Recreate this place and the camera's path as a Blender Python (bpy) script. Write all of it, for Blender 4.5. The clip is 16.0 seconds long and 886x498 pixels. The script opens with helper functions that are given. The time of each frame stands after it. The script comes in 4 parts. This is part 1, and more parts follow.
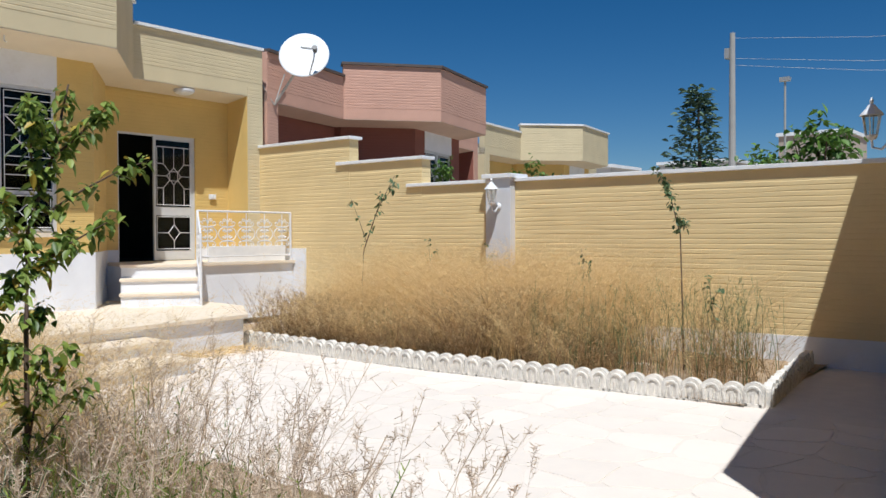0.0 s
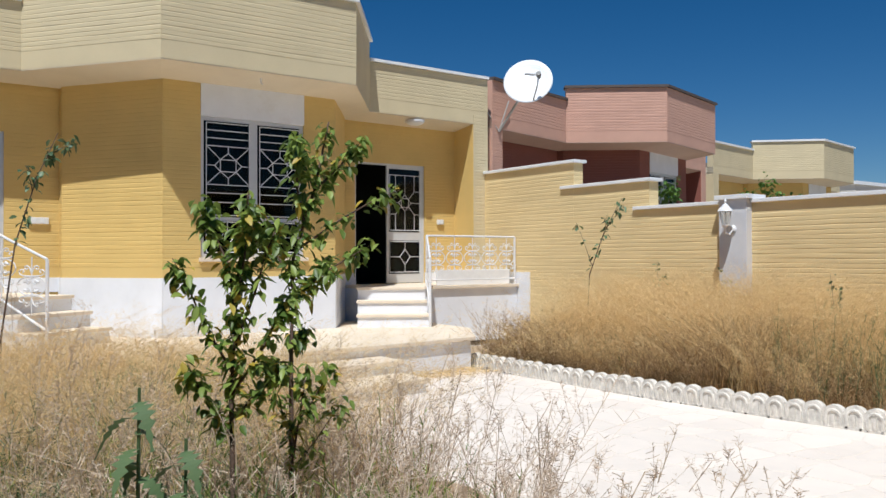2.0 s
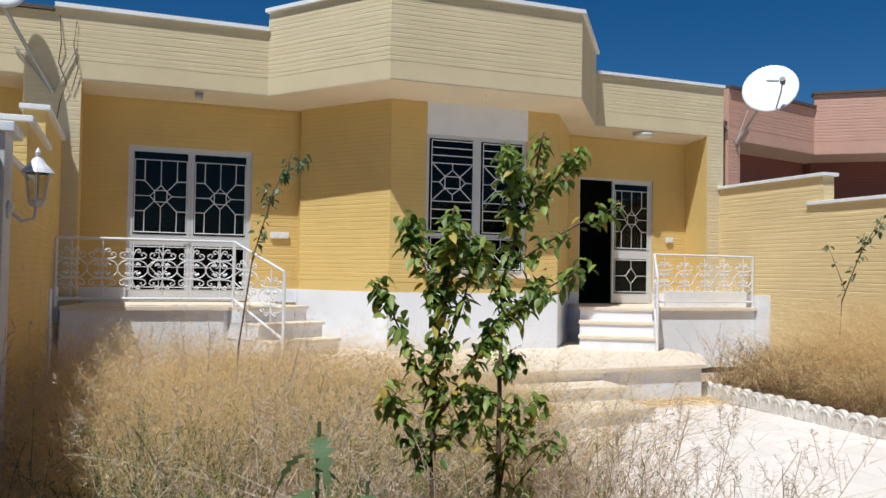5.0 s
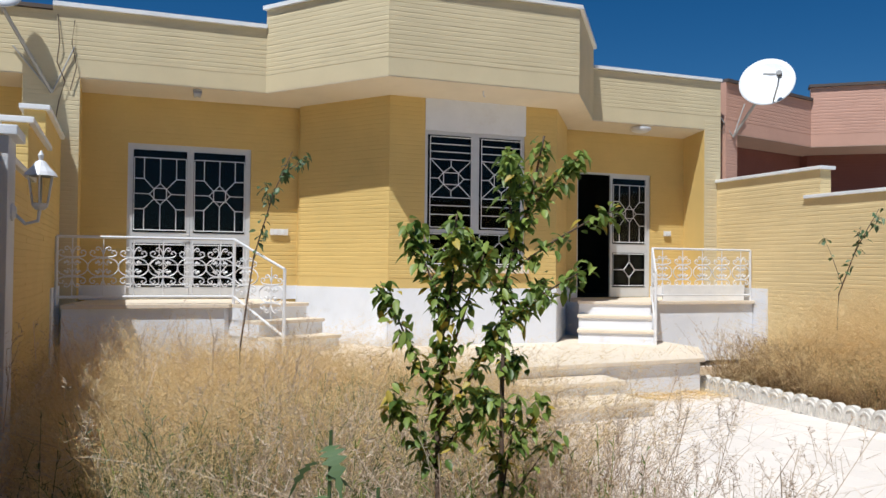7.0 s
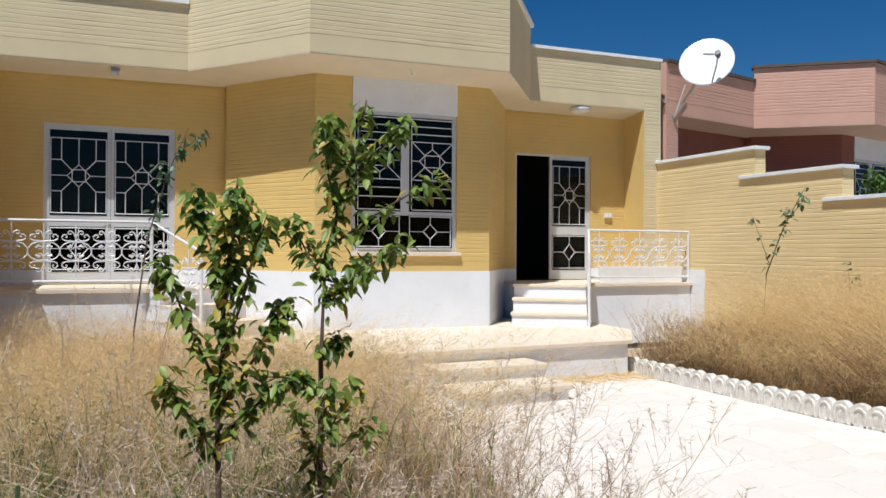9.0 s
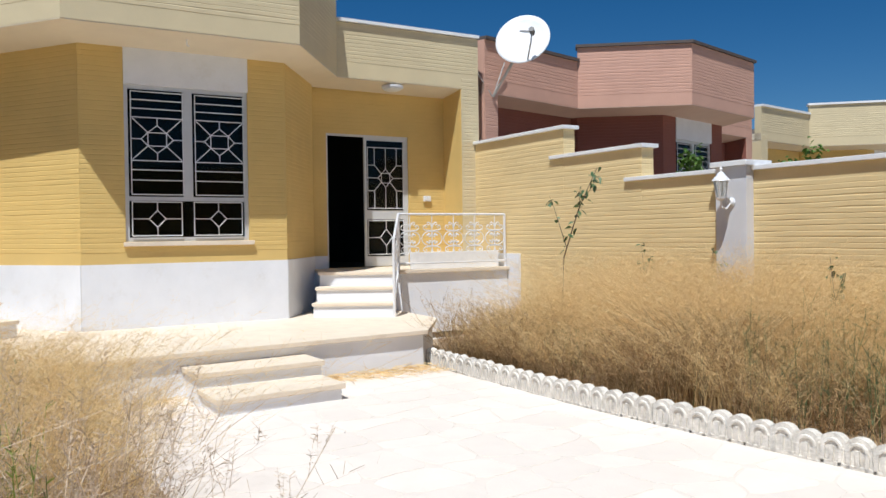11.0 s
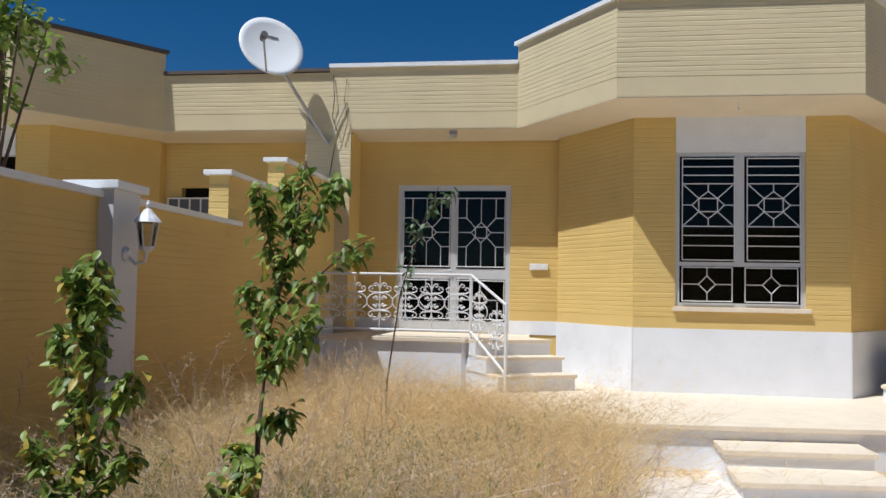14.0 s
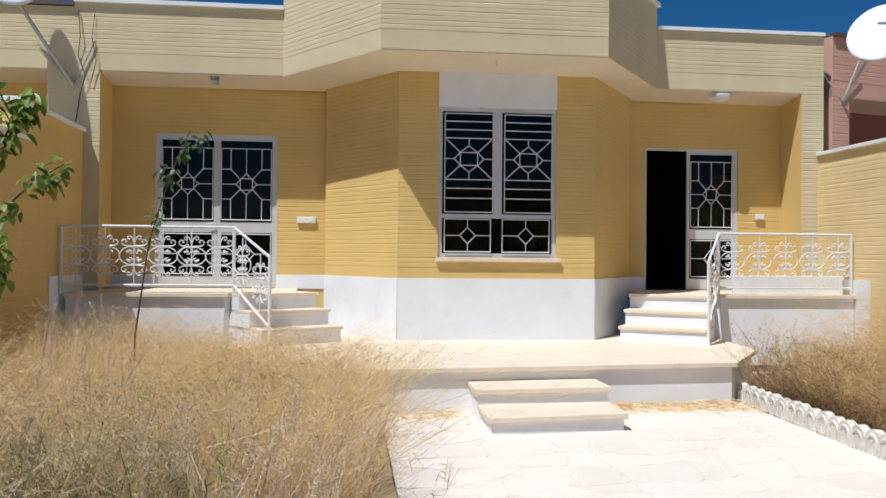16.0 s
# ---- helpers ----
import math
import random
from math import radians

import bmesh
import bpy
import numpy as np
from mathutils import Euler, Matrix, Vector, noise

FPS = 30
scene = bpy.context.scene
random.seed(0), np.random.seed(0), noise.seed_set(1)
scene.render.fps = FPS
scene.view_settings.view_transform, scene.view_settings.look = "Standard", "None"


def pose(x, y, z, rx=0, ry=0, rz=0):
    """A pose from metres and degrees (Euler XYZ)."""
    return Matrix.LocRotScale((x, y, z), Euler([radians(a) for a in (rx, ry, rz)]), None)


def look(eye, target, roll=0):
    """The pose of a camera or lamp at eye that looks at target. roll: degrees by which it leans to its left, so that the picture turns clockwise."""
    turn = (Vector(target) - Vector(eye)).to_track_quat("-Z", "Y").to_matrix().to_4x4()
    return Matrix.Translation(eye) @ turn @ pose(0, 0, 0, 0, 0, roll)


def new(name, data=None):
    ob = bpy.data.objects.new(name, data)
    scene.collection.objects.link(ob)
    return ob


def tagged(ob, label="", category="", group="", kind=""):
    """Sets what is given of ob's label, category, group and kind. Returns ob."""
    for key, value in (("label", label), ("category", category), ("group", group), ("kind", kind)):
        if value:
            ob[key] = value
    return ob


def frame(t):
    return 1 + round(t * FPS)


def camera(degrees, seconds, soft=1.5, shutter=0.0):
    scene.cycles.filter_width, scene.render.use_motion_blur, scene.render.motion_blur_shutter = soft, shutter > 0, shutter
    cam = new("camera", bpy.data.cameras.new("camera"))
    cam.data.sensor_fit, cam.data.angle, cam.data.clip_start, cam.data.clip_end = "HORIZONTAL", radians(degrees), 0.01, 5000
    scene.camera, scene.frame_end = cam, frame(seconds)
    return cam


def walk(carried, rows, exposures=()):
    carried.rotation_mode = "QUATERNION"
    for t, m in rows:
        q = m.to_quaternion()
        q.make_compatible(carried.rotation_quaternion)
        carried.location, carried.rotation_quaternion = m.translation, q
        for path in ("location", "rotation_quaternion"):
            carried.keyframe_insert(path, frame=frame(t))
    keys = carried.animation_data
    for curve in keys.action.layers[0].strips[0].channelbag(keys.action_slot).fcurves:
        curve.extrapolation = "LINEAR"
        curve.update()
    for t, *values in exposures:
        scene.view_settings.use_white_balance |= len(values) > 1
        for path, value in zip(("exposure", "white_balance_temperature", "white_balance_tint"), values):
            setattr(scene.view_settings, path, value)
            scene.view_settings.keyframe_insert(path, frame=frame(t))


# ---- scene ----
cam = camera(56.0, 16.0)
PATH = [
    (0, (2.37, 0.253, 1.339), (1.114, 1.809, 1.305), -0.2),
    (0.5, (2.369, 0.221, 1.34), (1.039, 1.715, 1.324), -0.4),
    (1, (2.353, 0.217, 1.341), (0.918, 1.611, 1.339), -0.6),
    (1.5, (2.311, 0.21, 1.347), (0.77, 1.485, 1.361), -0.7),
    (2, (2.289, 0.194, 1.355), (0.675, 1.375, 1.378), -0.2),
    (2.5, (2.253, 0.177, 1.358), (0.562, 1.244, 1.395), -0.4),
    (3, (2.22, 0.174, 1.365), (0.468, 1.137, 1.416), 0.0),
    (3.5, (2.207, 0.179, 1.371), (0.397, 1.029, 1.437), 0.1),
    (4, (2.174, 0.209, 1.377), (0.326, 0.97, 1.45), 0.2),
    (4.2, (2.135, 0.246, 1.371), (0.277, 0.982, 1.45), 0.5),
    (6.3, (2.04, 0.447, 1.411), (0.164, 1.139, 1.451), 0.9),
    (6.5, (2.086, 0.409, 1.419), (0.213, 1.109, 1.455), 0.6),
    (7, (2.101, 0.336, 1.413), (0.234, 1.05, 1.455), 0.6),
    (7.5, (2.121, 0.335, 1.4), (0.252, 1.048, 1.428), 0.1),
    (8, (2.131, 0.487, 1.394), (0.277, 1.235, 1.425), 0.6),
    (8.5, (2.141, 0.724, 1.39), (0.294, 1.491, 1.413), 0.6),
    (9, (2.106, 0.962, 1.375), (0.263, 1.737, 1.383), 0.3),
    (9.5, (2.02, 1.252, 1.377), (0.239, 2.162, 1.367), 0.2),
    (9.7, (2.007, 1.374, 1.382), (0.272, 2.37, 1.375), -0.4),
    (11.8, (1.852, 2.616, 1.399), (0.137, 3.643, 1.361), -0.9),
    (12, (1.812, 2.661, 1.39), (0.012, 3.532, 1.356), -1.0),
    (12.5, (1.767, 2.744, 1.381), (-0.17, 3.24, 1.371), -0.2),
    (13, (1.808, 2.755, 1.448), (-0.186, 2.907, 1.44), 0.6),
    (13.5, (1.843, 2.773, 1.46), (-0.153, 2.652, 1.485), 1.0),
    (14, (1.927, 2.8, 1.486), (-0.049, 2.508, 1.592), 1.1),
    (14.5, (1.941, 2.846, 1.485), (-0.042, 2.612, 1.602), 1.1),
    (15, (1.897, 2.893, 1.461), (-0.101, 2.827, 1.517), 0.4),
    (15.5, (1.89, 2.932, 1.451), (-0.108, 3.018, 1.479), 0.5),
    (16, (1.845, 2.99, 1.388), (-0.141, 3.219, 1.406), 0.5),
]
walk(cam, [(t, look(eye, target, roll)) for t, eye, target, roll in PATH], [(0.0, 0.02, 5900, 8), (4.0, -0.04, 5900, 8), (9.5, 0.03, 5900, 8), (12.0, 0.02, 5900, 8), (13.5, -0.08, 5900, 8), (16.0, -0.05, 5900, 8)])

# ---- light ----
world = bpy.data.worlds.new("world")
scene.world = world
world.use_nodes = True
sky = world.node_tree.nodes.new("ShaderNodeTexSky")
sky.sky_type, sky.sun_disc = "NISHITA", False
sky.sun_elevation, sky.sun_rotation = radians(63.3), radians(135.8)
sky.altitude, sky.air_density, sky.dust_density, sky.ozone_density = 1800, 1.0, 0.25, 3.0
deep = world.node_tree.nodes.new("ShaderNodeHueSaturation")
deep.inputs["Saturation"].default_value = 1.36
world.node_tree.links.new(sky.outputs[0], deep.inputs["Color"])
world.node_tree.links.new(deep.outputs[0], world.node_tree.nodes["Background"].inputs[0])
world.node_tree.nodes["Background"].inputs[1].default_value = 0.058
sun = new("sun", bpy.data.lights.new("sun", "SUN"))
sun.data.energy, sun.data.angle, sun.data.color = 5.0, radians(0.5), (1.0, 0.96, 0.90)
sun.matrix_world = look((1.0, -1.03, 2.85), (0, 0, 0))


# ---- materials ----
def material(name, colour, rough=0.8, scale=6.0, vary=0.12, bump=0.15, fine=90.0, metal=0.0, per="", stain=0.0, stain_colour=(0.3, 0.24, 0.17)):
    """A node material: base colour varied at two scales, fine relief, and if asked for a change from piece to piece or stains."""
    m = bpy.data.materials.new(name)
    m.use_nodes = True
    nt = m.node_tree
    n, l = nt.nodes, nt.links
    b = n["Principled BSDF"]
    b.inputs["Roughness"].default_value, b.inputs["Metallic"].default_value = rough, metal
    co = n.new("ShaderNodeTexCoord")
    big, small = n.new("ShaderNodeTexNoise"), n.new("ShaderNodeTexNoise")
    geo = n.new("ShaderNodeNewGeometry")
    for tex, sc in ((big, scale), (small, fine)):
        l.new(geo.outputs["Position"], tex.inputs["Vector"])
        tex.inputs["Scale"].default_value, tex.inputs["Detail"].default_value = sc, 5
    value = n.new("ShaderNodeMath")
    value.operation = "MULTIPLY_ADD"
    l.new(big.outputs["Fac"], value.inputs[0])
    value.inputs[1].default_value, value.inputs[2].default_value = vary * 2.4, 1 - vary * 1.2
    add = n.new("ShaderNodeMath")
    add.operation = "MULTIPLY_ADD"
    l.new(small.outputs["Fac"], add.inputs[0])
    add.inputs[1].default_value = vary
    l.new(value.outputs[0], add.inputs[2])
    last = add
    if per:
        rnd = n.new("ShaderNodeObjectInfo") if per == "object" else geo
        out = rnd.outputs["Random"] if per == "object" else geo.outputs["Random Per Island"]
        more = n.new("ShaderNodeMath")
        more.operation = "MULTIPLY_ADD"
        l.new(out, more.inputs[0])
        more.inputs[1].default_value = 0.10
        l.new(add.outputs[0], more.inputs[2])
        last = n.new("ShaderNodeMath")
        last.operation = "SUBTRACT"
        l.new(more.outputs[0], last.inputs[0])
        last.inputs[1].default_value = 0.05
    mix = n.new("ShaderNodeMix")
    mix.data_type, mix.blend_type = "RGBA", "MULTIPLY"
    mix.inputs[0].default_value = 1.0
    mix.inputs[6].default_value = (*colour, 1)
    l.new(last.outputs[0], mix.inputs[7])
    colour_out = mix.outputs[2]
    if stain:
        st = n.new("ShaderNodeTexNoise")
        l.new(geo.outputs["Position"], st.inputs["Vector"])
        st.inputs["Scale"].default_value, st.inputs["Detail"].default_value, st.inputs["Roughness"].default_value = 2.3, 9, 0.75
        ramp = n.new("ShaderNodeValToRGB")
        ramp.color_ramp.elements[0].position, ramp.color_ramp.elements[1].position = 0.55, 0.72
        ramp.color_ramp.elements[0].color, ramp.color_ramp.elements[1].color = (0, 0, 0, 1), (stain, stain, stain, 1)
        l.new(st.outputs["Fac"], ramp.inputs[0])
        mix2 = n.new("ShaderNodeMix")
        mix2.data_type = "RGBA"
        l.new(ramp.outputs[0], mix2.inputs[0])
        l.new(colour_out, mix2.inputs[6])
        mix2.inputs[7].default_value = (*stain_colour, 1)
        colour_out = mix2.outputs[2]
    l.new(colour_out, b.inputs["Base Color"])
    if bump:
        bn = n.new("ShaderNodeBump")
        bn.inputs["Strength"].default_value, bn.inputs["Distance"].default_value = bump, 0.01
        l.new(small.outputs["Fac"], bn.inputs["Height"])
        l.new(bn.outputs[0], b.inputs["Normal"])
    return m


def leafy(name, low, high, rough=0.5, through_light=0.25):
    """Foliage: each leaf its own mix of two colours, a little light passing through."""
    m = bpy.data.materials.new(name)
    m.use_nodes = True
    n, l = m.node_tree.nodes, m.node_tree.links
    b = n["Principled BSDF"]
    geo, ramp = n.new("ShaderNodeNewGeometry"), n.new("ShaderNodeValToRGB")
    ramp.color_ramp.elements[0].color, ramp.color_ramp.elements[1].color = (*low, 1), (*high, 1)
    l.new(geo.outputs["Random Per Island"], ramp.inputs[0])
    l.new(ramp.outputs[0], b.inputs["Base Color"])
    b.inputs["Roughness"].default_value = rough
    tr, mix = n.new("ShaderNodeBsdfTranslucent"), n.new("ShaderNodeMixShader")
    l.new(ramp.outputs[0], tr.inputs[0])
    mix.inputs[0].default_value = through_light
    l.new(b.outputs[0], mix.inputs[1])
    l.new(tr.outputs[0], mix.inputs[2])
    l.new(mix.outputs[0], n["Material Output"].inputs[0])
    return m


def glass(name, tint):
    m = bpy.data.materials.new(name)
    m.use_nodes = True
    n, l = m.node_tree.nodes, m.node_tree.links
    tr, gl, mix, fr = (n.new("ShaderNode" + k) for k in ("BsdfTransparent", "BsdfGlossy", "MixShader", "Fresnel"))
    tr.inputs[0].default_value = (*tint, 1)
    gl.inputs["Roughness"].default_value = 0.03
    fr.inputs[0].default_value = 1.32
    l.new(fr.outputs[0], mix.inputs[0])
    l.new(tr.outputs[0], mix.inputs[1])
    l.new(gl.outputs[0], mix.inputs[2])
    l.new(mix.outputs[0], n["Material Output"].inputs[0])
    return m


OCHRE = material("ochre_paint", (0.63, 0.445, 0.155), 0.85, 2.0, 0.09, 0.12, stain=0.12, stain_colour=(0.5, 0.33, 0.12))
# lit copy of the ochre: strong sun is put into its paler colour
OCHRE_SUNLIT = material("sunlit_ochre_paint", (0.70, 0.545, 0.285), 0.85, 2.0, 0.10, 0.14, stain=0.15, stain_colour=(0.5, 0.36, 0.17))
CREAM = material("cream_paint", (0.605, 0.51, 0.32), 0.85, 2.0, 0.09, 0.12, stain=0.12, stain_colour=(0.5, 0.4, 0.24))
SOFFIT = material("soffit_paint", (0.67, 0.59, 0.45), 0.85, 2.0, 0.08, 0.1, stain=0.15, stain_colour=(0.5, 0.42, 0.3))
WHITE = material("white_plinth_paint", (0.74, 0.75, 0.78), 0.7, 3.0, 0.08, 0.15, stain=0.3, stain_colour=(0.55, 0.5, 0.42))
GREY = material("grey_pilaster_paint", (0.62, 0.62, 0.64), 0.7, 3.0, 0.1, 0.15)
CAPW = material("white_coping", (0.76, 0.76, 0.76), 0.6, 4.0, 0.1, 0.2)
CAPD = material("dark_coping", (0.09, 0.07, 0.06), 0.7, 4.0, 0.15, 0.2)
TRAV = material("travertine", (0.71, 0.61, 0.48), 0.6, 5.0, 0.12, 0.3, 40, stain=0.3, stain_colour=(0.45, 0.34, 0.22))
PAVE = material("paving_stone", (0.72, 0.65, 0.58), 0.75, 4.0, 0.06, 0.25, 50, per="object", stain=0.10, stain_colour=(0.6, 0.5, 0.4))
JOINT = material("paving_joint", (0.68, 0.61, 0.54), 0.9, 7.0, 0.10, 0.3)
KERB = material("kerb_concrete", (0.57, 0.54, 0.49), 0.9, 14.0, 0.4, 0.8, 60, stain=0.75, stain_colour=(0.28, 0.23, 0.18))
MARBLE = material("white_marble", (0.80, 0.79, 0.77), 0.4, 6.0, 0.10, 0.1, 20, stain=0.25, stain_colour=(0.62, 0.60, 0.57))
SOIL = material("dry_soil", (0.30, 0.22, 0.14), 0.95, 5.0, 0.3, 0.8, 30)
METAL = material("white_enamel", (0.72, 0.72, 0.73), 0.4, 8.0, 0.06, 0.05, stain=0.15, stain_colour=(0.4, 0.3, 0.22))
ALU = material("aluminium_frame", (0.60, 0.60, 0.60), 0.45, 8.0, 0.08, 0.05, metal=0.2)
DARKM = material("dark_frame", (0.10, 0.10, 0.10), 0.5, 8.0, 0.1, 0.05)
# near-black stands in for the unlit interior
ROOM = material("room_shade", (0.05, 0.042, 0.035), 0.9, 2.0, 0.1, 0.0)
BRICKR = material("terracotta_paint", (0.57, 0.335, 0.25), 0.85, 2.0, 0.1, 0.12)
MAROON = material("maroon_paint", (0.24, 0.085, 0.06), 0.85, 2.0, 0.1, 0.12)
PINK = material("pink_soffit", (0.58, 0.42, 0.34), 0.85, 2.0, 0.1, 0.12)
DISH = material("dish_enamel", (0.76, 0.77, 0.78), 0.35, 3.0, 0.05, 0.03)
STEEL = material("galvanised_steel", (0.45, 0.44, 0.42), 0.5, 9.0, 0.15, 0.1, metal=0.6)
BARK = material("bark", (0.10, 0.065, 0.045), 0.9, 20.0, 0.3, 0.6, 60)
CONCRETE = material("pole_concrete", (0.33, 0.32, 0.30), 0.9, 3.0, 0.15, 0.3)
PLASTIC = material("socket_plastic", (0.75, 0.74, 0.72), 0.4, 8.0, 0.04, 0.0)
ROOFM = material("roof_felt", (0.20, 0.18, 0.16), 0.9, 3.0, 0.2, 0.3)
GROUND = material("street_ground", (0.34, 0.29, 0.23), 0.95, 0.6, 0.2, 0.4, 20)
FARW = material("far_render", (0.62, 0.58, 0.52), 0.9, 0.5, 0.1, 0.0)
FARB = material("far_brick", (0.42, 0.34, 0.28), 0.9, 0.5, 0.1, 0.0)
PANE = glass("window_glass", (0.45, 0.55, 0.58))
CLEAR = glass("lamp_glass", (0.85, 0.85, 0.82))
LEAF = leafy("peach_leaf", (0.075, 0.14, 0.022), (0.34, 0.43, 0.09), 0.45, 0.4)
LEAFY = leafy("yellow_leaf", (0.42, 0.30, 0.03), (0.5, 0.4, 0.08))
SAGE = leafy("thistle_leaf", (0.05, 0.105, 0.04), (0.16, 0.23, 0.10))
STRAW = leafy("straw", (0.62, 0.42, 0.18), (0.98, 0.80, 0.45), 0.7, 0.45)
TWIG = leafy("dry_twig", (0.46, 0.34, 0.24), (0.76, 0.64, 0.50), 0.8, 0.25)
RUST = leafy("dry_brown_stem", (0.14, 0.085, 0.04), (0.54, 0.36, 0.17), 0.8, 0.15)
PINE = leafy("conifer_needles", (0.045, 0.085, 0.05), (0.12, 0.18, 0.11), 0.7, 0.15)
HEDGE = leafy("vine_leaf", (0.05, 0.12, 0.015), (0.16, 0.28, 0.05))


# ---- building helpers ----
def box(bm, x0, x1, y0, y1, z0, z1):
    v = [bm.verts.new((x, y, z)) for z in (z0, z1) for x, y in ((x0, y0), (x1, y0), (x1, y1), (x0, y1))]
    for f in ((3, 2, 1, 0), (4, 5, 6, 7), (0, 1, 5, 4), (1, 2, 6, 5), (2, 3, 7, 6), (3, 0, 4, 7)):
        bm.faces.new([v[i] for i in f])
    return v


def prism(bm, pts, z0, z1):
    """An upright prism over a plan outline that runs anticlockwise."""
    a = [bm.verts.new((x, y, z0)) for x, y in pts]
    b = [bm.verts.new((x, y, z1)) for x, y in pts]
    bm.faces.new(a[::-1])
    bm.faces.new(b)
    for i in range(len(pts)):
        j = (i + 1) % len(pts)
        bm.faces.new((a[i], a[j], b[j], b[i]))


def tube(bm, pts, r, n=6, r1=None):
    """A round bar along a line of points, tapered to r1 if given."""
    pts = [Vector(p) for p in pts]
    rings = []
    for i, p in enumerate(pts):
        d = (pts[min(i + 1, len(pts) - 1)] - pts[max(i - 1, 0)]).normalized()
        side = d.cross(Vector((0, 0, 1)))
        side = d.cross(Vector((1, 0, 0))) if side.length < 0.05 else side
        side.normalize()
        up = d.cross(side)
        rr = r if r1 is None else r + (r1 - r) * i / max(1, len(pts) - 1)
        rings.append([bm.verts.new(p + (side * math.cos(2 * math.pi * k / n) + up * math.sin(2 * math.pi * k / n)) * rr) for k in range(n)])
    for a, b in zip(rings, rings[1:]):
        for k in range(n):
            bm.faces.new((a[k], a[(k + 1) % n], b[(k + 1) % n], b[k]))
    bm.faces.new(rings[0][::-1])
    bm.faces.new(rings[-1])


def lathe(bm, profile, n=16, m=None):
    """A turned solid: rows of radius and height."""
    m = m or Matrix()
    rings = [[bm.verts.new(m @ Vector((r * math.cos(2 * math.pi * k / n), r * math.sin(2 * math.pi * k / n), z))) for k in range(n)] for r, z in profile]
    for a, b in zip(rings, rings[1:]):
        for k in range(n):
            bm.faces.new((a[k], a[(k + 1) % n], b[(k + 1) % n], b[k]))
    bm.faces.new(rings[0][::-1])
    bm.faces.new(rings[-1])


def mesh_of(name, bm, mat, bevel=0.0):
    if bevel:
        bmesh.ops.bevel(bm, geom=bm.edges[:], offset=bevel, segments=2, affect="EDGES", profile=0.6)
    me = bpy.data.meshes.new(name)
    bm.to_mesh(me)
    bm.free()
    me.materials.append(mat)
    return me


def part(name, bm, mat, parent=None, label="", bevel=0.0, smooth=False):
    ob = new(name, mesh_of(name, bm, mat, bevel))
    if smooth:
        ob.data.shade_smooth()
    ob.parent = parent
    return tagged(ob, label)


def thing(name, x, y, z, label, category, group="", kind=""):
    ob = new(name)
    ob.matrix_world = pose(x, y, z)
    return tagged(ob, label, category, group, kind)


def ribs(bm, p0, p1, z0, z1, gaps=(), pitch=0.058, proud=0.003):
    """Courses of painted brick in relief along the wall line p0 to p1; the outside is to its right. gaps: (from, to, low, high) along it."""
    a, b = Vector(p0), Vector(p1)
    length = (b - a).length
    d = (b - a) / length
    n = Vector((d.y, -d.x))
    rnd = random.Random(int(1000 * (a.x + 3 * a.y + 7 * z0)) & 0xFFFF)
    k = int((z1 - z0) / pitch)
    for i in range(k):
        z = z0 + i * pitch
        spans = [(0.0, length)]
        for g0, g1, lo, hi in gaps:
            if z + pitch > lo and z < hi:
                spans = [s for u0, u1 in spans for s in ((u0, min(u1, g0)), (max(u0, g1), u1)) if s[1] - s[0] > 0.02]
        for u0, u1 in spans:
            steps = max(1, int((u1 - u0) / 0.35))
            rows = []
            for s in range(steps + 1):
                p = a + d * (u0 + (u1 - u0) * s / steps)
                w, o = rnd.uniform(-0.006, 0.006), proud * rnd.uniform(0.6, 1.4)
                q = p + n * o
                rows.append([bm.verts.new((p.x, p.y, z + w)), bm.verts.new((q.x, q.y, z + 0.004 + w)), bm.verts.new((q.x, q.y, z + pitch * 0.80 + w)), bm.verts.new((p.x, p.y, z + pitch * 0.91 + w))])
            for r, t in zip(rows, rows[1:]):
                for j in range(3):
                    bm.faces.new((r[j], t[j], t[j + 1], r[j + 1]))
            for r in (rows[0], rows[-1]):
                bm.faces.new(r)


def wall_line(bm, p0, p1, z0, z1, thick, gaps=()):
    """A solid wall with its outer face along p0 to p1 (outside to the right) and openings cut through it."""
    a, b = Vector(p0), Vector(p1)
    length = (b - a).length
    d = (b - a) / length
    n = Vector((-d.y, d.x)) * thick
    us = sorted({0.0, length, *(g[0] for g in gaps), *(g[1] for g in gaps)})
    for u0, u1 in zip(us, us[1:]):
        holes = sorted((g[2], g[3]) for g in gaps if g[0] < (u0 + u1) / 2 < g[1])
        z = z0
        for lo, hi in (*holes, (z1, z1)):
            if lo - z > 0.005:
                q0, q1 = a + d * u0, a + d * u1
                prism(bm, [q0, q1, q1 + n, q0 + n], z, min(lo, z1))
            z = max(z, hi)


def bm_new():
    return bmesh.new()


# ---- the houses of the row ----
GROUND_Z, TERRACE, LANDING, PLINTH, SOFFIT_Z = -0.09, 0.34, 0.92, 1.115, 3.785
XB, XP, XF, XO = -10.02, -9.45, -8.51, -7.76
DOOR_R = (7.35, 8.79, LANDING, 3.02)
DOOR_L = (0.36, 2.01, LANDING, 3.06)
WIN = (4.12, 5.63, 1.38, SOFFIT_Z)
BAND = [(XP, -0.56), (XP, 2.12), (XO, 3.36), (XO, 6.06), (XP, 7.30), (XP, 9.80)]


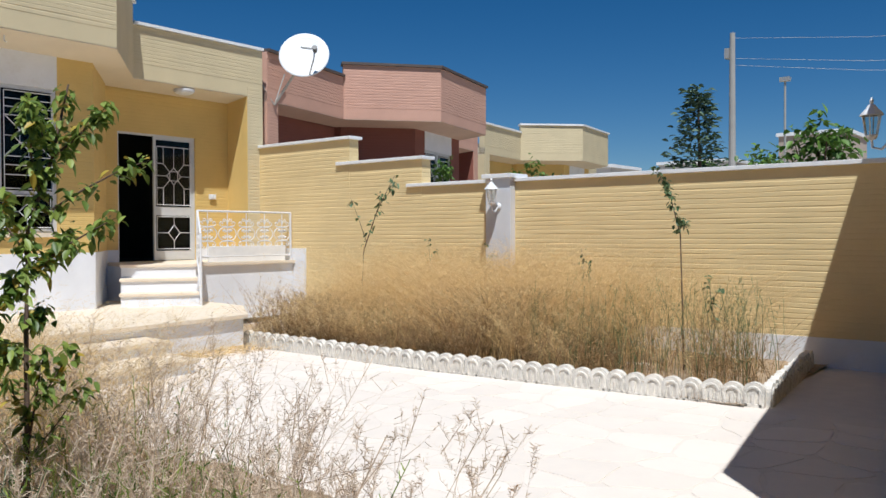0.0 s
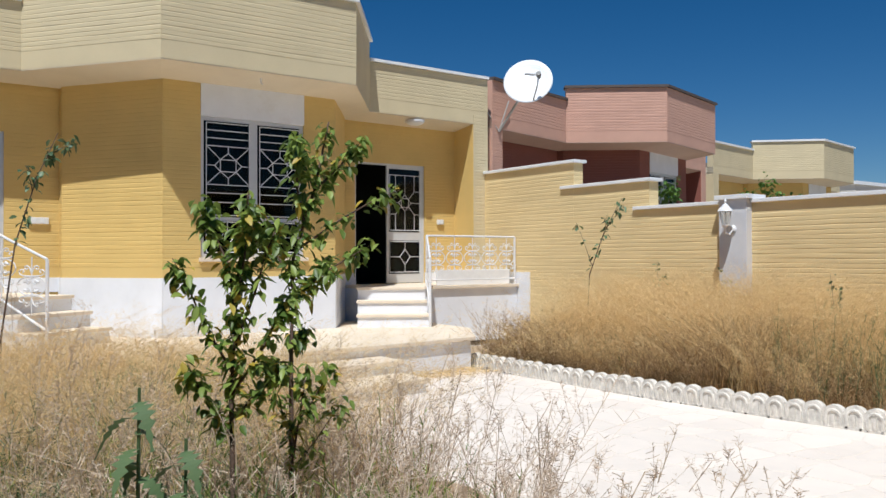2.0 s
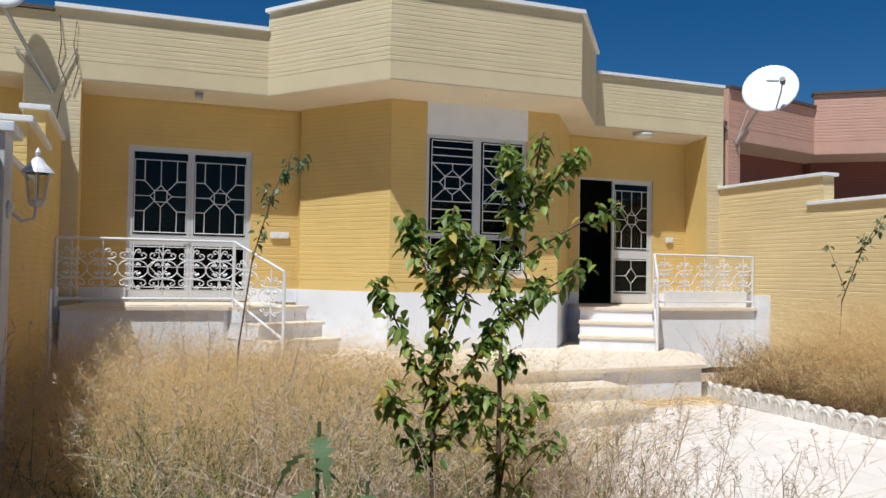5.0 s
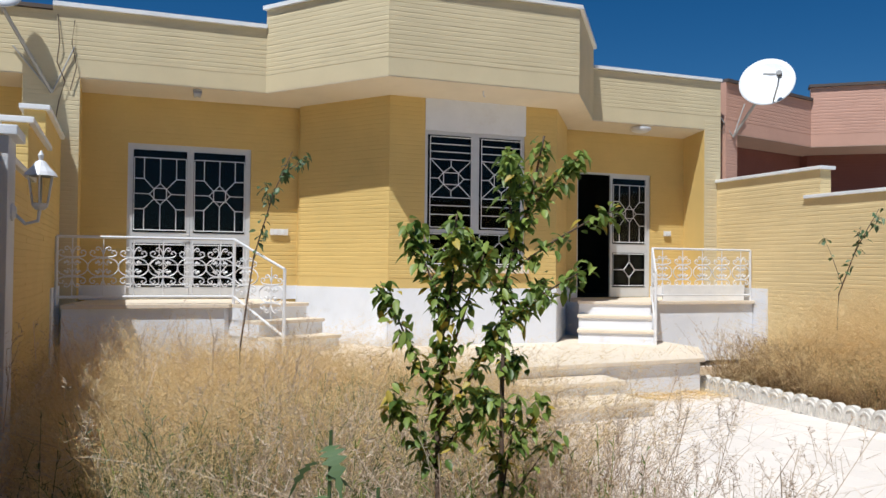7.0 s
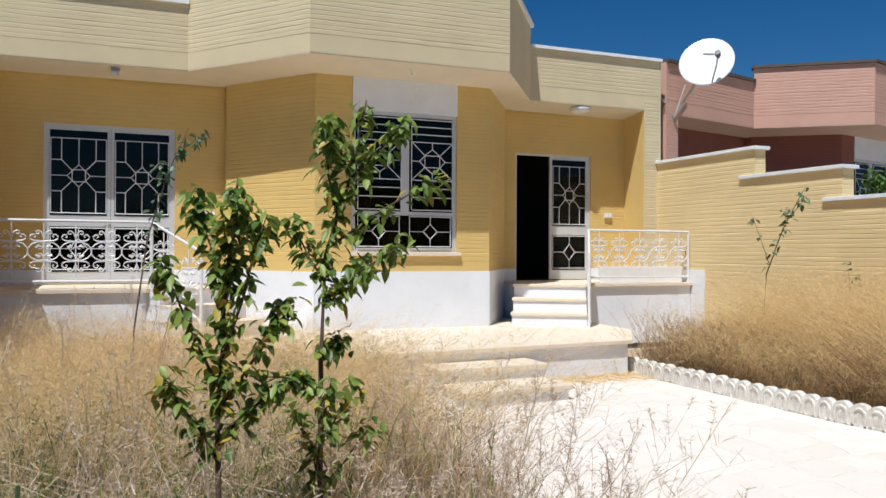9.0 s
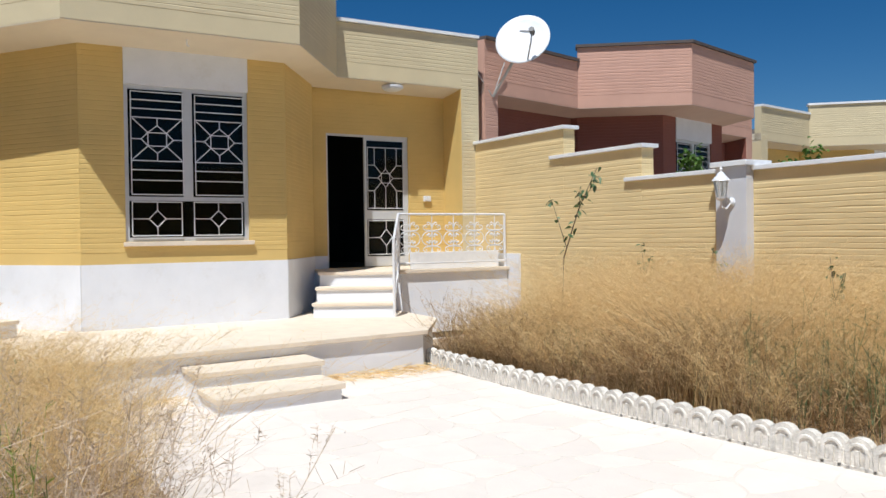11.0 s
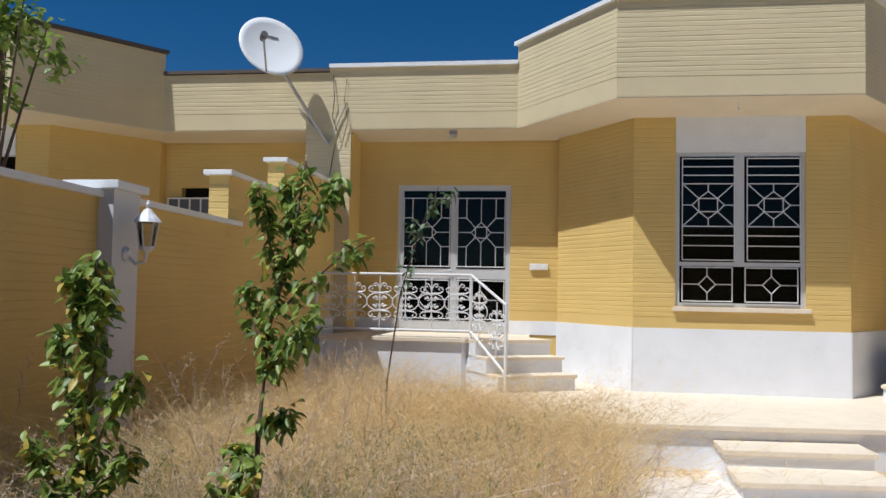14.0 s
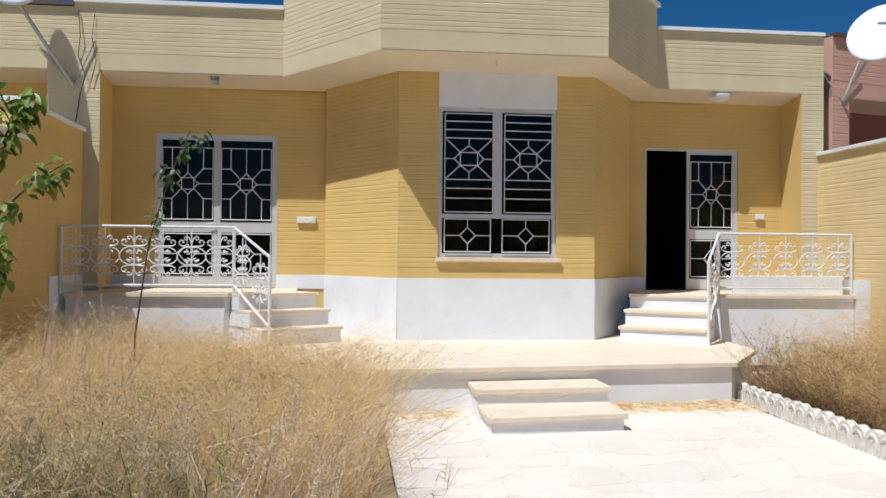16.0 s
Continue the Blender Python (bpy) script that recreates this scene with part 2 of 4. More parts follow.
def house(name, label, place, low, high, under, coping, plinth):
    """One single-storey house: recessed entries on both sides of a canted bay, a deep parapet band over all."""
    root = thing(name, 0, 0, 0, label, "house")
    root.matrix_world = place
    front = [((XB, -0.23), (XB, 2.69)), ((XB, 2.69), (-9.86, 2.69)), ((-9.86, 2.69), (XF, 3.618)), ((XF, 3.618), (XF, 6.131)), ((XF, 6.131), (-9.86, 7.06)), ((-9.86, 7.06), (XB, 7.06)), ((XB, 7.06), (XB, 9.47))]
    gaps = {0: [(DOOR_L[0] + 0.23, DOOR_L[1] + 0.23, *DOOR_L[2:])], 3: [(WIN[0] - 3.618, WIN[1] - 3.618, *WIN[2:])], 6: [(DOOR_R[0] - 7.06, DOOR_R[1] - 7.06, *DOOR_R[2:])]}
    for i, (p0, p1) in enumerate(front):
        bm = bm_new()
        wall_line(bm, p0, p1, 0, SOFFIT_Z, 0.12, gaps.get(i, ()))
        part("wall", bm, low, root)
        bm = bm_new()
        ribs(bm, p0, p1, PLINTH + 0.14, SOFFIT_Z - 0.01, [(g[0] - 0.01, g[1] + 0.01, g[2], g[3]) for g in gaps.get(i, ())])
        tagged(part("brick_relief", bm, low, root), kind="stuff")
        a, b = Vector(p0), Vector(p1)
        d = (b - a).normalized()
        n = Vector((d.y, -d.x)) * 0.014
        ends = [(0.0, gaps[i][0][0]), (gaps[i][0][1], (b - a).length)] if i in (0, 6) else [(0.0, (b - a).length)]
        for u0, u1 in ends:
            bm = bm_new()
            wall_line(bm, a + n + d * u0, a + n + d * u1, LANDING if i in (0, 6) else 0.0, PLINTH, 0.013)
            part("plinth", bm, plinth, root)
    for y0, y1, face in ((9.472, 9.80, 9.472), (-0.56, -0.229, -0.229)):
        bm = bm_new()
        box(bm, XB - 0.12, XP, y0, y1, 0, SOFFIT_Z)
        part("pier", bm, high, root)
        bm = bm_new()
        ribs(bm, (XP, y0), (XP, y1), PLINTH + 0.1, SOFFIT_Z + 0.2)
        tagged(part("brick_relief", bm, high, root), kind="stuff")
        bm = bm_new()
        if face > 5:
            box(bm, XB, XP - 0.01, face - 0.004, face, LANDING, SOFFIT_Z)
        else:
            box(bm, XB, XP - 0.01, face, face + 0.004, LANDING, SOFFIT_Z)
        part("pier_side", bm, low, root)
    # parapet band
    for i, (p0, p1) in enumerate(zip(BAND, BAND[1:])):
        top = 4.66 if i == 0 else 4.60 if i == 4 else 4.92
        bm = bm_new()
        wall_line(bm, p0, p1, SOFFIT_Z, top, 0.18)
        part("parapet", bm, high, root)
        bm = bm_new()
        ribs(bm, p0, p1, SOFFIT_Z + 0.23, top - 0.03)
        tagged(part("brick_relief", bm, high, root), kind="stuff")
        bm = bm_new()
        a, b = Vector(p0), Vector(p1)
        d = (b - a).normalized()
        n = Vector((d.y, -d.x)) * 0.05
        e = d * (0.03 if i in (1, 2, 3) else 0.0)
        wall_line(bm, a + n - e, b + n + e, top + 0.002 * i, top + 0.055, 0.3)
        part("coping", bm, coping, root)
    bm = bm_new()
    prism(bm, list(([(-14.5, -0.56)] + [(x - 0.004, y) for x, y in BAND] + [(-14.5, 9.80)])), SOFFIT_Z - 0.012, SOFFIT_Z + 0.18)
    part("soffit", bm, under, root)
    # plaster under the eaves, falling slightly towards the house front
    inner = [(XB - 0.02, -0.56), (XB + 0.06, 2.71), (XF - 0.02, 3.60), (XF - 0.02, 6.15), (XB + 0.06, 7.04), (XB - 0.02, 9.80)]
    outer = [(x - 0.005, y) for x, y in BAND]
    for o0, o1, i0, i1 in zip(outer, outer[1:], inner, inner[1:]):
        bm = bm_new()
        low_ring = [bm.verts.new((*q, z)) for q, z in ((o0, SOFFIT_Z - 0.014), (o1, SOFFIT_Z - 0.014), (i1, SOFFIT_Z - 0.09), (i0, SOFFIT_Z - 0.09))]
        top_ring = [bm.verts.new((*q, SOFFIT_Z + 0.02)) for q in (o0, o1, i1, i0)]
        bm.faces.new(low_ring[::-1])
        for k in range(4):
            bm.faces.new((low_ring[k], low_ring[(k + 1) % 4], top_ring[(k + 1) % 4], top_ring[k]))
        bmesh.ops.recalc_face_normals(bm, faces=bm.faces[:])
        part("eaves_plaster", bm, under, root)
    bm = bm_new()
    prism(bm, list(([(-14.5, -0.56)] + [(x - 0.19, y) for x, y in BAND] + [(-14.5, 9.80)])), SOFFIT_Z + 0.182, SOFFIT_Z + 0.30)
    part("roof", bm, ROOFM, root)
    # closed rooms behind, their indoor shade put into the near-black colour
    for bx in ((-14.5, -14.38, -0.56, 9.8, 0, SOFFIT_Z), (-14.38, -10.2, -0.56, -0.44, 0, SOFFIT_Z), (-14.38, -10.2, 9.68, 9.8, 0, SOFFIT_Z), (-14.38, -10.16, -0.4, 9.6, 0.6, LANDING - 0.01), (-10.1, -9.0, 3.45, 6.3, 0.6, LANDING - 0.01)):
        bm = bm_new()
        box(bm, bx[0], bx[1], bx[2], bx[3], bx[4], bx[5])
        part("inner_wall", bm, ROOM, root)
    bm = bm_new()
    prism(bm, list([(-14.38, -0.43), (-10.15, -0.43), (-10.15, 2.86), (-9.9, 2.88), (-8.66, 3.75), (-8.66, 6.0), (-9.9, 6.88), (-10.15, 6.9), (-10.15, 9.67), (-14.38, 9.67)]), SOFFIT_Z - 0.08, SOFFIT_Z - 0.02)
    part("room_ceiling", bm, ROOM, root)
    # white panel over the window
    bm = bm_new()
    box(bm, XF - 0.10, XF + 0.016, WIN[0], WIN[1], 3.27, SOFFIT_Z - 0.013)
    part("lintel_panel", bm, WHITE, root)
    return root


def bars(bm, lines, y0, y1, z0, z1, x, r=0.0062):
    """Grille bars from pairs of points in a square of -1 to 1, spread over an upright field."""
    for (a, b), (c, d) in lines:
        p = [(x, (y0 + y1) / 2 + u * (y1 - y0) / 2, (z0 + z1) / 2 + v * (z1 - z0) / 2) for u, v in ((a, b), (c, d))]
        tube(bm, p, r, 4)


def mirrored(lines):
    return [tuple((su * u, sv * v) for u, v in s) for s in lines for su in (1, -1) for sv in (1, -1)]


FRAME_LINES = [((-1, -1), (1, -1)), ((-1, 1), (1, 1)), ((-1, -1), (-1, 1)), ((1, -1), (1, 1))]
STAR = FRAME_LINES + mirrored([((0, 0.30), (0.42, 0)), ((0.24, 0.16), (0.0, 0.16)), ((0.24, 0.16), (0.24, 0)), ((0, 0.30), (0, 1)), ((0.42, 0), (1, 0)), ((0.62, 1), (0.62, 0.42)), ((0.62, 0.42), (0.26, 0.15)), ((0.62, 0.42), (1, 0.42))])
DIAMOND = FRAME_LINES + mirrored([((0, 0.5), (0.34, 0)), ((0.34, 0), (1, 0)), ((0, 0.5), (0, 1))])
ROWS_STAR = FRAME_LINES + [((-1, v), (1, v)) for v in (0.84, 0.67, 0.5, -0.34, -0.52, -0.72)] + [((su * a, 0.08 + sv * b), (su * c, 0.08 + sv * d)) for su in (1, -1) for sv in (1, -1) for (a, b), (c, d) in (((0.36, 0.13), (0, 0.13)), ((0.36, 0.13), (0.36, 0)), ((0, 0.27), (0.36, 0.13)), ((0.36, 0.13), (0.95, 0.40)), ((0.62, 0.0), (0.36, 0.13)), ((0.62, 0.0), (1, 0.0)), ((0, 0.27), (0, 0.41)))]


def leaf_panel(root, y0, y1, z0, z1, x):
    """One door leaf: metal frame, mid rail, glass above and below, white grilles in front."""
    zm = z0 + (z1 - z0) * 0.40
    bm = bm_new()
    for bx in ((y0, y0 + 0.042, z0, z1), (y1 - 0.042, y1, z0, z1)):
        box(bm, x - 0.02, x + 0.02, *bx)
    for bx in ((z0, z0 + 0.16), (zm - 0.075, zm + 0.075), (z1 - 0.05, z1)):
        box(bm, x - 0.018, x + 0.018, y0 + 0.042, y1 - 0.042, *bx)
    leaf = part("door_leaf", bm, ALU, root, "light grey metal door leaf")
    for lo, hi, pat in ((z0 + 0.16, zm - 0.075, DIAMOND), (zm + 0.075, z1 - 0.05, STAR)):
        bm = bm_new()
        box(bm, x - 0.004, x + 0.002, y0 + 0.05, y1 - 0.05, lo, hi)
        pane = part("pane", bm, PANE, leaf)
        pane.visible_shadow = False
        bm = bm_new()
        bars(bm, pat, y0 + 0.055, y1 - 0.055, lo + 0.03, hi - (0.11 if pat is STAR else 0.02), x + 0.028)
        part("grille", bm, METAL, leaf, "white wrought iron grille")
    return leaf


def door(name, label, spec, open_side):
    y0, y1, z0, z1 = spec
    x = XB - 0.055
    root = tagged(thing(name, x, (y0 + y1) / 2, z0, label, "door"), kind="structure")
    root.matrix_world = pose(0, 0, 0)
    bm = bm_new()
    box(bm, x - 0.05, x + 0.03, y0, y0 + 0.03, z0, z1)
    box(bm, x - 0.05, x + 0.03, y1 - 0.03, y1, z0, z1)
    box(bm, x - 0.05, x + 0.03, y0 + 0.03, y1 - 0.03, z1 - 0.03, z1)
    part("door_frame", bm, ALU, root)
    ym = (y0 + y1) / 2 - (0.06 if open_side else 0)
    leaf_panel(root, ym, y1 - 0.03, z0 + 0.01, z1 - 0.03, x)
    if not open_side:
        leaf_panel(root, y0 + 0.03, ym - 0.004, z0 + 0.01, z1 - 0.03, x)
        bm = bm_new()
        tube(bm, [(x + 0.03, ym - 0.03, z0 + 0.9), (x + 0.06, ym - 0.03, z0 + 0.9), (x + 0.06, ym - 0.12, z0 + 0.9)], 0.009)
        part("door_handle", bm, STEEL, root)
    else:
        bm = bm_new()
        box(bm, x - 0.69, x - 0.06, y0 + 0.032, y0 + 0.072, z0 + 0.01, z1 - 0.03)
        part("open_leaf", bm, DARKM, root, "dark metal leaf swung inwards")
    return root


def bay_window(root_name):
    y0, y1, z0, z1 = WIN[0], WIN[1], WIN[2], 3.268
    x = XF - 0.06
    root = tagged(thing(root_name, x, 4.9, z0, "grey metal casement window with white iron grille over dark glass", "window"), kind="structure")
    root.matrix_world = pose(0, 0, 0)
    zt = z0 + 0.52
    ym = (y0 + y1) / 2
    bm = bm_new()
    for bx in ((y0, y0 + 0.05, z0, z1), (y1 - 0.05, y1, z0, z1)):
        box(bm, x - 0.03, x + 0.03, *bx)
    box(bm, x - 0.03, x + 0.03, y0 + 0.05, y1 - 0.05, z0, z0 + 0.05)
    box(bm, x - 0.03, x + 0.03, y0 + 0.05, y1 - 0.05, z1 - 0.05, z1)
    box(bm, x - 0.028, x + 0.028, y0 + 0.05, y1 - 0.05, zt - 0.025, zt + 0.025)
    part("window_frame", bm, ALU, root)
    bm = bm_new()
    box(bm, x - 0.032, x + 0.034, ym - 0.055, ym + 0.055, zt + 0.026, z1 - 0.051)
    part("mullion", bm, ALU, root)
    for a, b in ((y0 + 0.05, ym - 0.055), (ym + 0.055, y1 - 0.05)):
        bm = bm_new()
        box(bm, x - 0.004, x + 0.002, a, b, zt + 0.026, z1 - 0.051)
        p = part("pane", bm, PANE, root)
        p.visible_shadow = False
        bm = bm_new()
        bars(bm, ROWS_STAR, a + 0.03, b - 0.01, zt + 0.05, z1 - 0.08, x + 0.05)
        part("grille", bm, METAL, root, "white wrought iron star grille")
    bm = bm_new()
    box(bm, x - 0.004, x + 0.002, y0 + 0.05, y1 - 0.05, z0 + 0.05, zt - 0.026)
    p = part("pane", bm, PANE, root)
    p.visible_shadow = False
    for a, b in ((y0 + 0.08, ym - 0.09), (ym + 0.06, y1 - 0.09)):
        bm = bm_new()
        bars(bm, DIAMOND, a, b, z0 + 0.07, zt - 0.04, x + 0.05)
        part("grille", bm, METAL, root, "white iron diamond grille")
    bm = bm_new()
    box(bm, XF - 0.05, XF + 0.05, y0 - 0.03, y1 + 0.05, z0 - 0.055, z0 - 0.002)
    part("window_sill", bm, TRAV, root, "pale stone window sill", bevel=0.006)
    return root


NEXT_DOOR = pose(-0.595, 13.0, 0, 0, 0, 15)
house("house", "ochre and cream single-storey house with canted bay and white plinth", pose(0, 0, 0), OCHRE, CREAM, SOFFIT, CAPW, WHITE)
door("door_1", "white metal double door with one leaf open onto a dark room", DOOR_R, True)
door("door_2", "closed white metal double door with glazed leaves and iron grilles", DOOR_L, False)
bay_window("window_1")
bay_window("window_3").matrix_world = NEXT_DOOR
house("neighbour_house", "terracotta and maroon single-storey house with dark coping", NEXT_DOOR, MAROON, BRICKR, PINK, CAPD, MAROON)
house("neighbour_house", "cream single-storey house at the end of the row", pose(-3.15, 22.7, 0, 0, 0, 10),  OCHRE, CREAM, SOFFIT, CAPW, WHITE)
house("neighbour_house", "olive cream single-storey house with dark coping", pose(0, -10.36, 0), OCHRE, CREAM, SOFFIT, CAPD, WHITE)


def small_window(x, y0, y1, z0, z1):
    root = tagged(thing("window_2", x, y0, z0, "small white barred window on a neighbouring house", "window"), kind="structure")
    root.matrix_world = pose(0, 0, 0)
    bm = bm_new()
    box(bm, x, x + 0.03, y0, y1, z0, z1)
    part("pane", bm, DARKM, root)
    bm = bm_new()
    bars(bm, FRAME_LINES + [((u, -1), (u, 1)) for u in (-0.5, 0, 0.5)] + [((-1, v), (1, v)) for v in (-0.3, 0.4)], y0, y1, z0, z1, x + 0.045, 0.014)
    part("grille", bm, METAL, root)


small_window(XB + 0.02, -3.2, -2.5, 1.9, 2.85)

# ---- ground, garden walls, terrace ----
bm = bm_new()
box(bm, -900, 900, -900, 900, -0.5, GROUND_Z - 0.035)
tagged(part("ground", bm, GROUND), "dusty ground reaching the horizon", "ground", kind="structure")
bm = bm_new()
prism(bm, [(-9.4, 3.32), (3.2, 3.32), (3.2, 9.73), (-9.4, 9.73)], GROUND_Z - 0.03, GROUND_Z - 0.0035)
pavement = tagged(part("pavement", bm, JOINT), "pale crazy-paved yard of irregular cream stone", "paving", kind="structure")
bm = bm_new()
prism(bm, [(1.2, -0.44), (3.2, -0.44), (3.2, 3.31), (1.2, 3.31)], GROUND_Z - 0.03, GROUND_Z - 0.012)
tagged(part("pavement", bm, JOINT), "pale mortar paving by the gate", "paving", kind="structure")


def bed(name, x0, x1, y0, y1):
    bm = bm_new()
    bmesh.ops.create_grid(bm, x_segments=40, y_segments=24, size=0.5)
    for v in bm.verts:
        x, y = x0 + (v.co.x + 0.5) * (x1 - x0), y0 + (v.co.y + 0.5) * (y1 - y0)
        v.co = (x, y, GROUND_Z + 0.03 + 0.05 * noise.noise((x * 2, y * 2, 0)))
    return tagged(part(name, bm, SOIL, None, smooth=True), "dry brown soil of a garden bed", "soil", kind="structure")


bed("garden_bed", -7.7, 1.2, -0.44, 3.3)
bed("garden_bed", -8.2, 0.0, 7.13, 9.73)


def garden_wall(name, face, out, tops, x_end, label, paint):
    """A stepped boundary wall along x with its yard face at y = face; out is +1 or -1, away from the yard."""
    root = tagged(thing(name, 0, face, 0, label, "wall"), kind="structure")
    root.matrix_world = pose(0, 0, 0)
    x0 = XP
    for x1, z in tops:
        lo, hi = sorted((face, face + out * 0.2))
        bm = bm_new()
        box(bm, x0, x1, lo, hi, GROUND_Z - 0.03, z - 0.05)
        part("wall", bm, paint, root)
        bm = bm_new()
        a, b = ((x0, face), (x1, face)) if out > 0 else ((x1, face), (x0, face))
        ribs(bm, a, b, 0.24, z - 0.16)
        tagged(part("brick_relief", bm, paint, root), kind="stuff")
        bm = bm_new()
        ribs(bm, (x1, lo), (x1, hi), 0.24, z - 0.1)
        tagged(part("brick_relief", bm, paint, root), kind="stuff")
        bm = bm_new()
        box(bm, x0 - (0.28 if x0 > XP else 0), x1 + 0.05, lo - 0.045, hi + 0.045, z - 0.05, z)
        part("coping", bm, CAPW, root, "white painted stone coping", bevel=0.006)
        x0 = x1
    bm = bm_new()
    lo, hi = sorted((face, face - out * 0.016))
    box(bm, XP, x_end, lo, hi, GROUND_Z - 0.03, 0.225)
    part("plinth", bm, WHITE, root)
    bm = bm_new()
    lo, hi = sorted((face, face - out * 0.02))
    box(bm, XP, -8.24, lo, hi, 0.23, 1.12)
    part("plinth", bm, WHITE, root)
    return root


# north wall takes the paler sunlit ochre, south wall the plain one
garden_wall("wall_north", 9.73, 1, [(-7.20, 2.93), (-5.68, 2.52), (0.66, 2.11)], 0.64, "stepped ochre brick garden wall in sun with white coping", OCHRE_SUNLIT)
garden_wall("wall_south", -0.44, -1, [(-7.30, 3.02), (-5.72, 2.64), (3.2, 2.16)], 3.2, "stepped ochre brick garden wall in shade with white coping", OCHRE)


def plain_wall(name, p0, p1, z1, label):
    root = tagged(thing(name, 0, 0, 0, label, "wall"), kind="structure")
    bm = bm_new()
    wall_line(bm, p0, p1, GROUND_Z - 0.03, z1, 0.2)
    part("wall", bm, OCHRE, root)
    bm = bm_new()
    ribs(bm, p0, p1, 0.24, z1 - 0.1)
    tagged(part("brick_relief", bm, OCHRE, root), kind="stuff")
    bm = bm_new()
    wall_line(bm, p0, p1, z1, z1 + 0.05, 0.24)
    part("coping", bm, CAPW, root)


plain_wall("wall_east", (0.62, 9.72), (1.68, 4.0), 3.10, "ochre street wall of the yard, in shade")
plain_wall("wall_gate", (1.88, 4.02), (3.2, 4.02), 3.10, "ochre wall beside the gate")
plain_wall("wall_street", (3.2, 4.0), (3.2, -0.64), 2.2, "ochre street wall behind the gate")


def pilaster(x0, x1, face, out, z):
    root = tagged(thing("pilaster", x0, face, 0, "white painted pilaster on the garden wall", "pilaster"), kind="structure")
    root.matrix_world = pose(0, 0, 0)
    lo, hi = sorted((face, face - out * 0.12))
    bm = bm_new()
    box(bm, x0, x1, lo, hi, GROUND_Z - 0.03, z)
    part("shaft", bm, GREY, root, bevel=0.005)
    lo, hi = sorted((face + out * 0.25, face - out * 0.17))
    bm = bm_new()
    box(bm, x0 - 0.04, x1 + 0.04, lo, hi, z, z + 0.06)
    part("coping", bm, CAPW, root, bevel=0.006)


pilaster(-4.42, -4.01, 9.73, 1, 2.11)
pilaster(-3.82, -3.46, -0.44, -1, 2.17)


def terrace():
    root = tagged(thing("terrace", -7, 4.7, 0, "white-painted terrace with a worn travertine top", "terrace"), kind="structure")
    root.matrix_world = pose(0, 0, 0)
    plan = [(-5.83, 2.40), (-6.27, 6.90), (-7.36, 7.66), (-9.9, 7.9), (-9.9, 1.6), (-6.62, 1.8)]
    bm = bm_new()
    prism(bm, plan, GROUND_Z - 0.03, TERRACE - 0.05)
    part("body", bm, WHITE, root)
    out = [(-5.78, 2.38), (-6.22, 6.94), (-7.34, 7.72), (-9.9, 7.96), (-9.9, 1.54), (-6.60, 1.74)]
    bm = bm_new()
    prism(bm, out, TERRACE - 0.05, TERRACE)
    part("slab", bm, TRAV, root, "worn cream travertine slab", bevel=0.006)
    return root


terrace()


def step(name, front, y0, y1, z, back):
    """One yard step, set a little askew: front is its line's x at y0 and y1."""
    root = tagged(thing(name, front[0], (y0 + y1) / 2, GROUND_Z, "white-painted yard step with a chipped travertine tread", "step", "yard steps"), kind="structure")
    root.matrix_world = pose(0, 0, 0)
    bm = bm_new()
    prism(bm, [(front[0] - 0.03, y0 + 0.03), (front[1] - 0.03, y1 - 0.03), (back[1], y1 - 0.03), (back[0], y0 + 0.03)], GROUND_Z - 0.02, z - 0.05)
    part("riser", bm, WHITE, root)
    bm = bm_new()
    prism(bm, [(front[0], y0), (front[1], y1), (back[1], y1), (back[0], y0)], z - 0.05, z)
    part("tread", bm, TRAV, root, bevel=0.007)


step("step_1", (-4.93, -5.07), 4.17, 5.40, 0.06, (-5.56, -5.66))
step("step_2", (-5.50, -5.60), 4.14, 5.42, 0.205, (-6.00, -6.11))


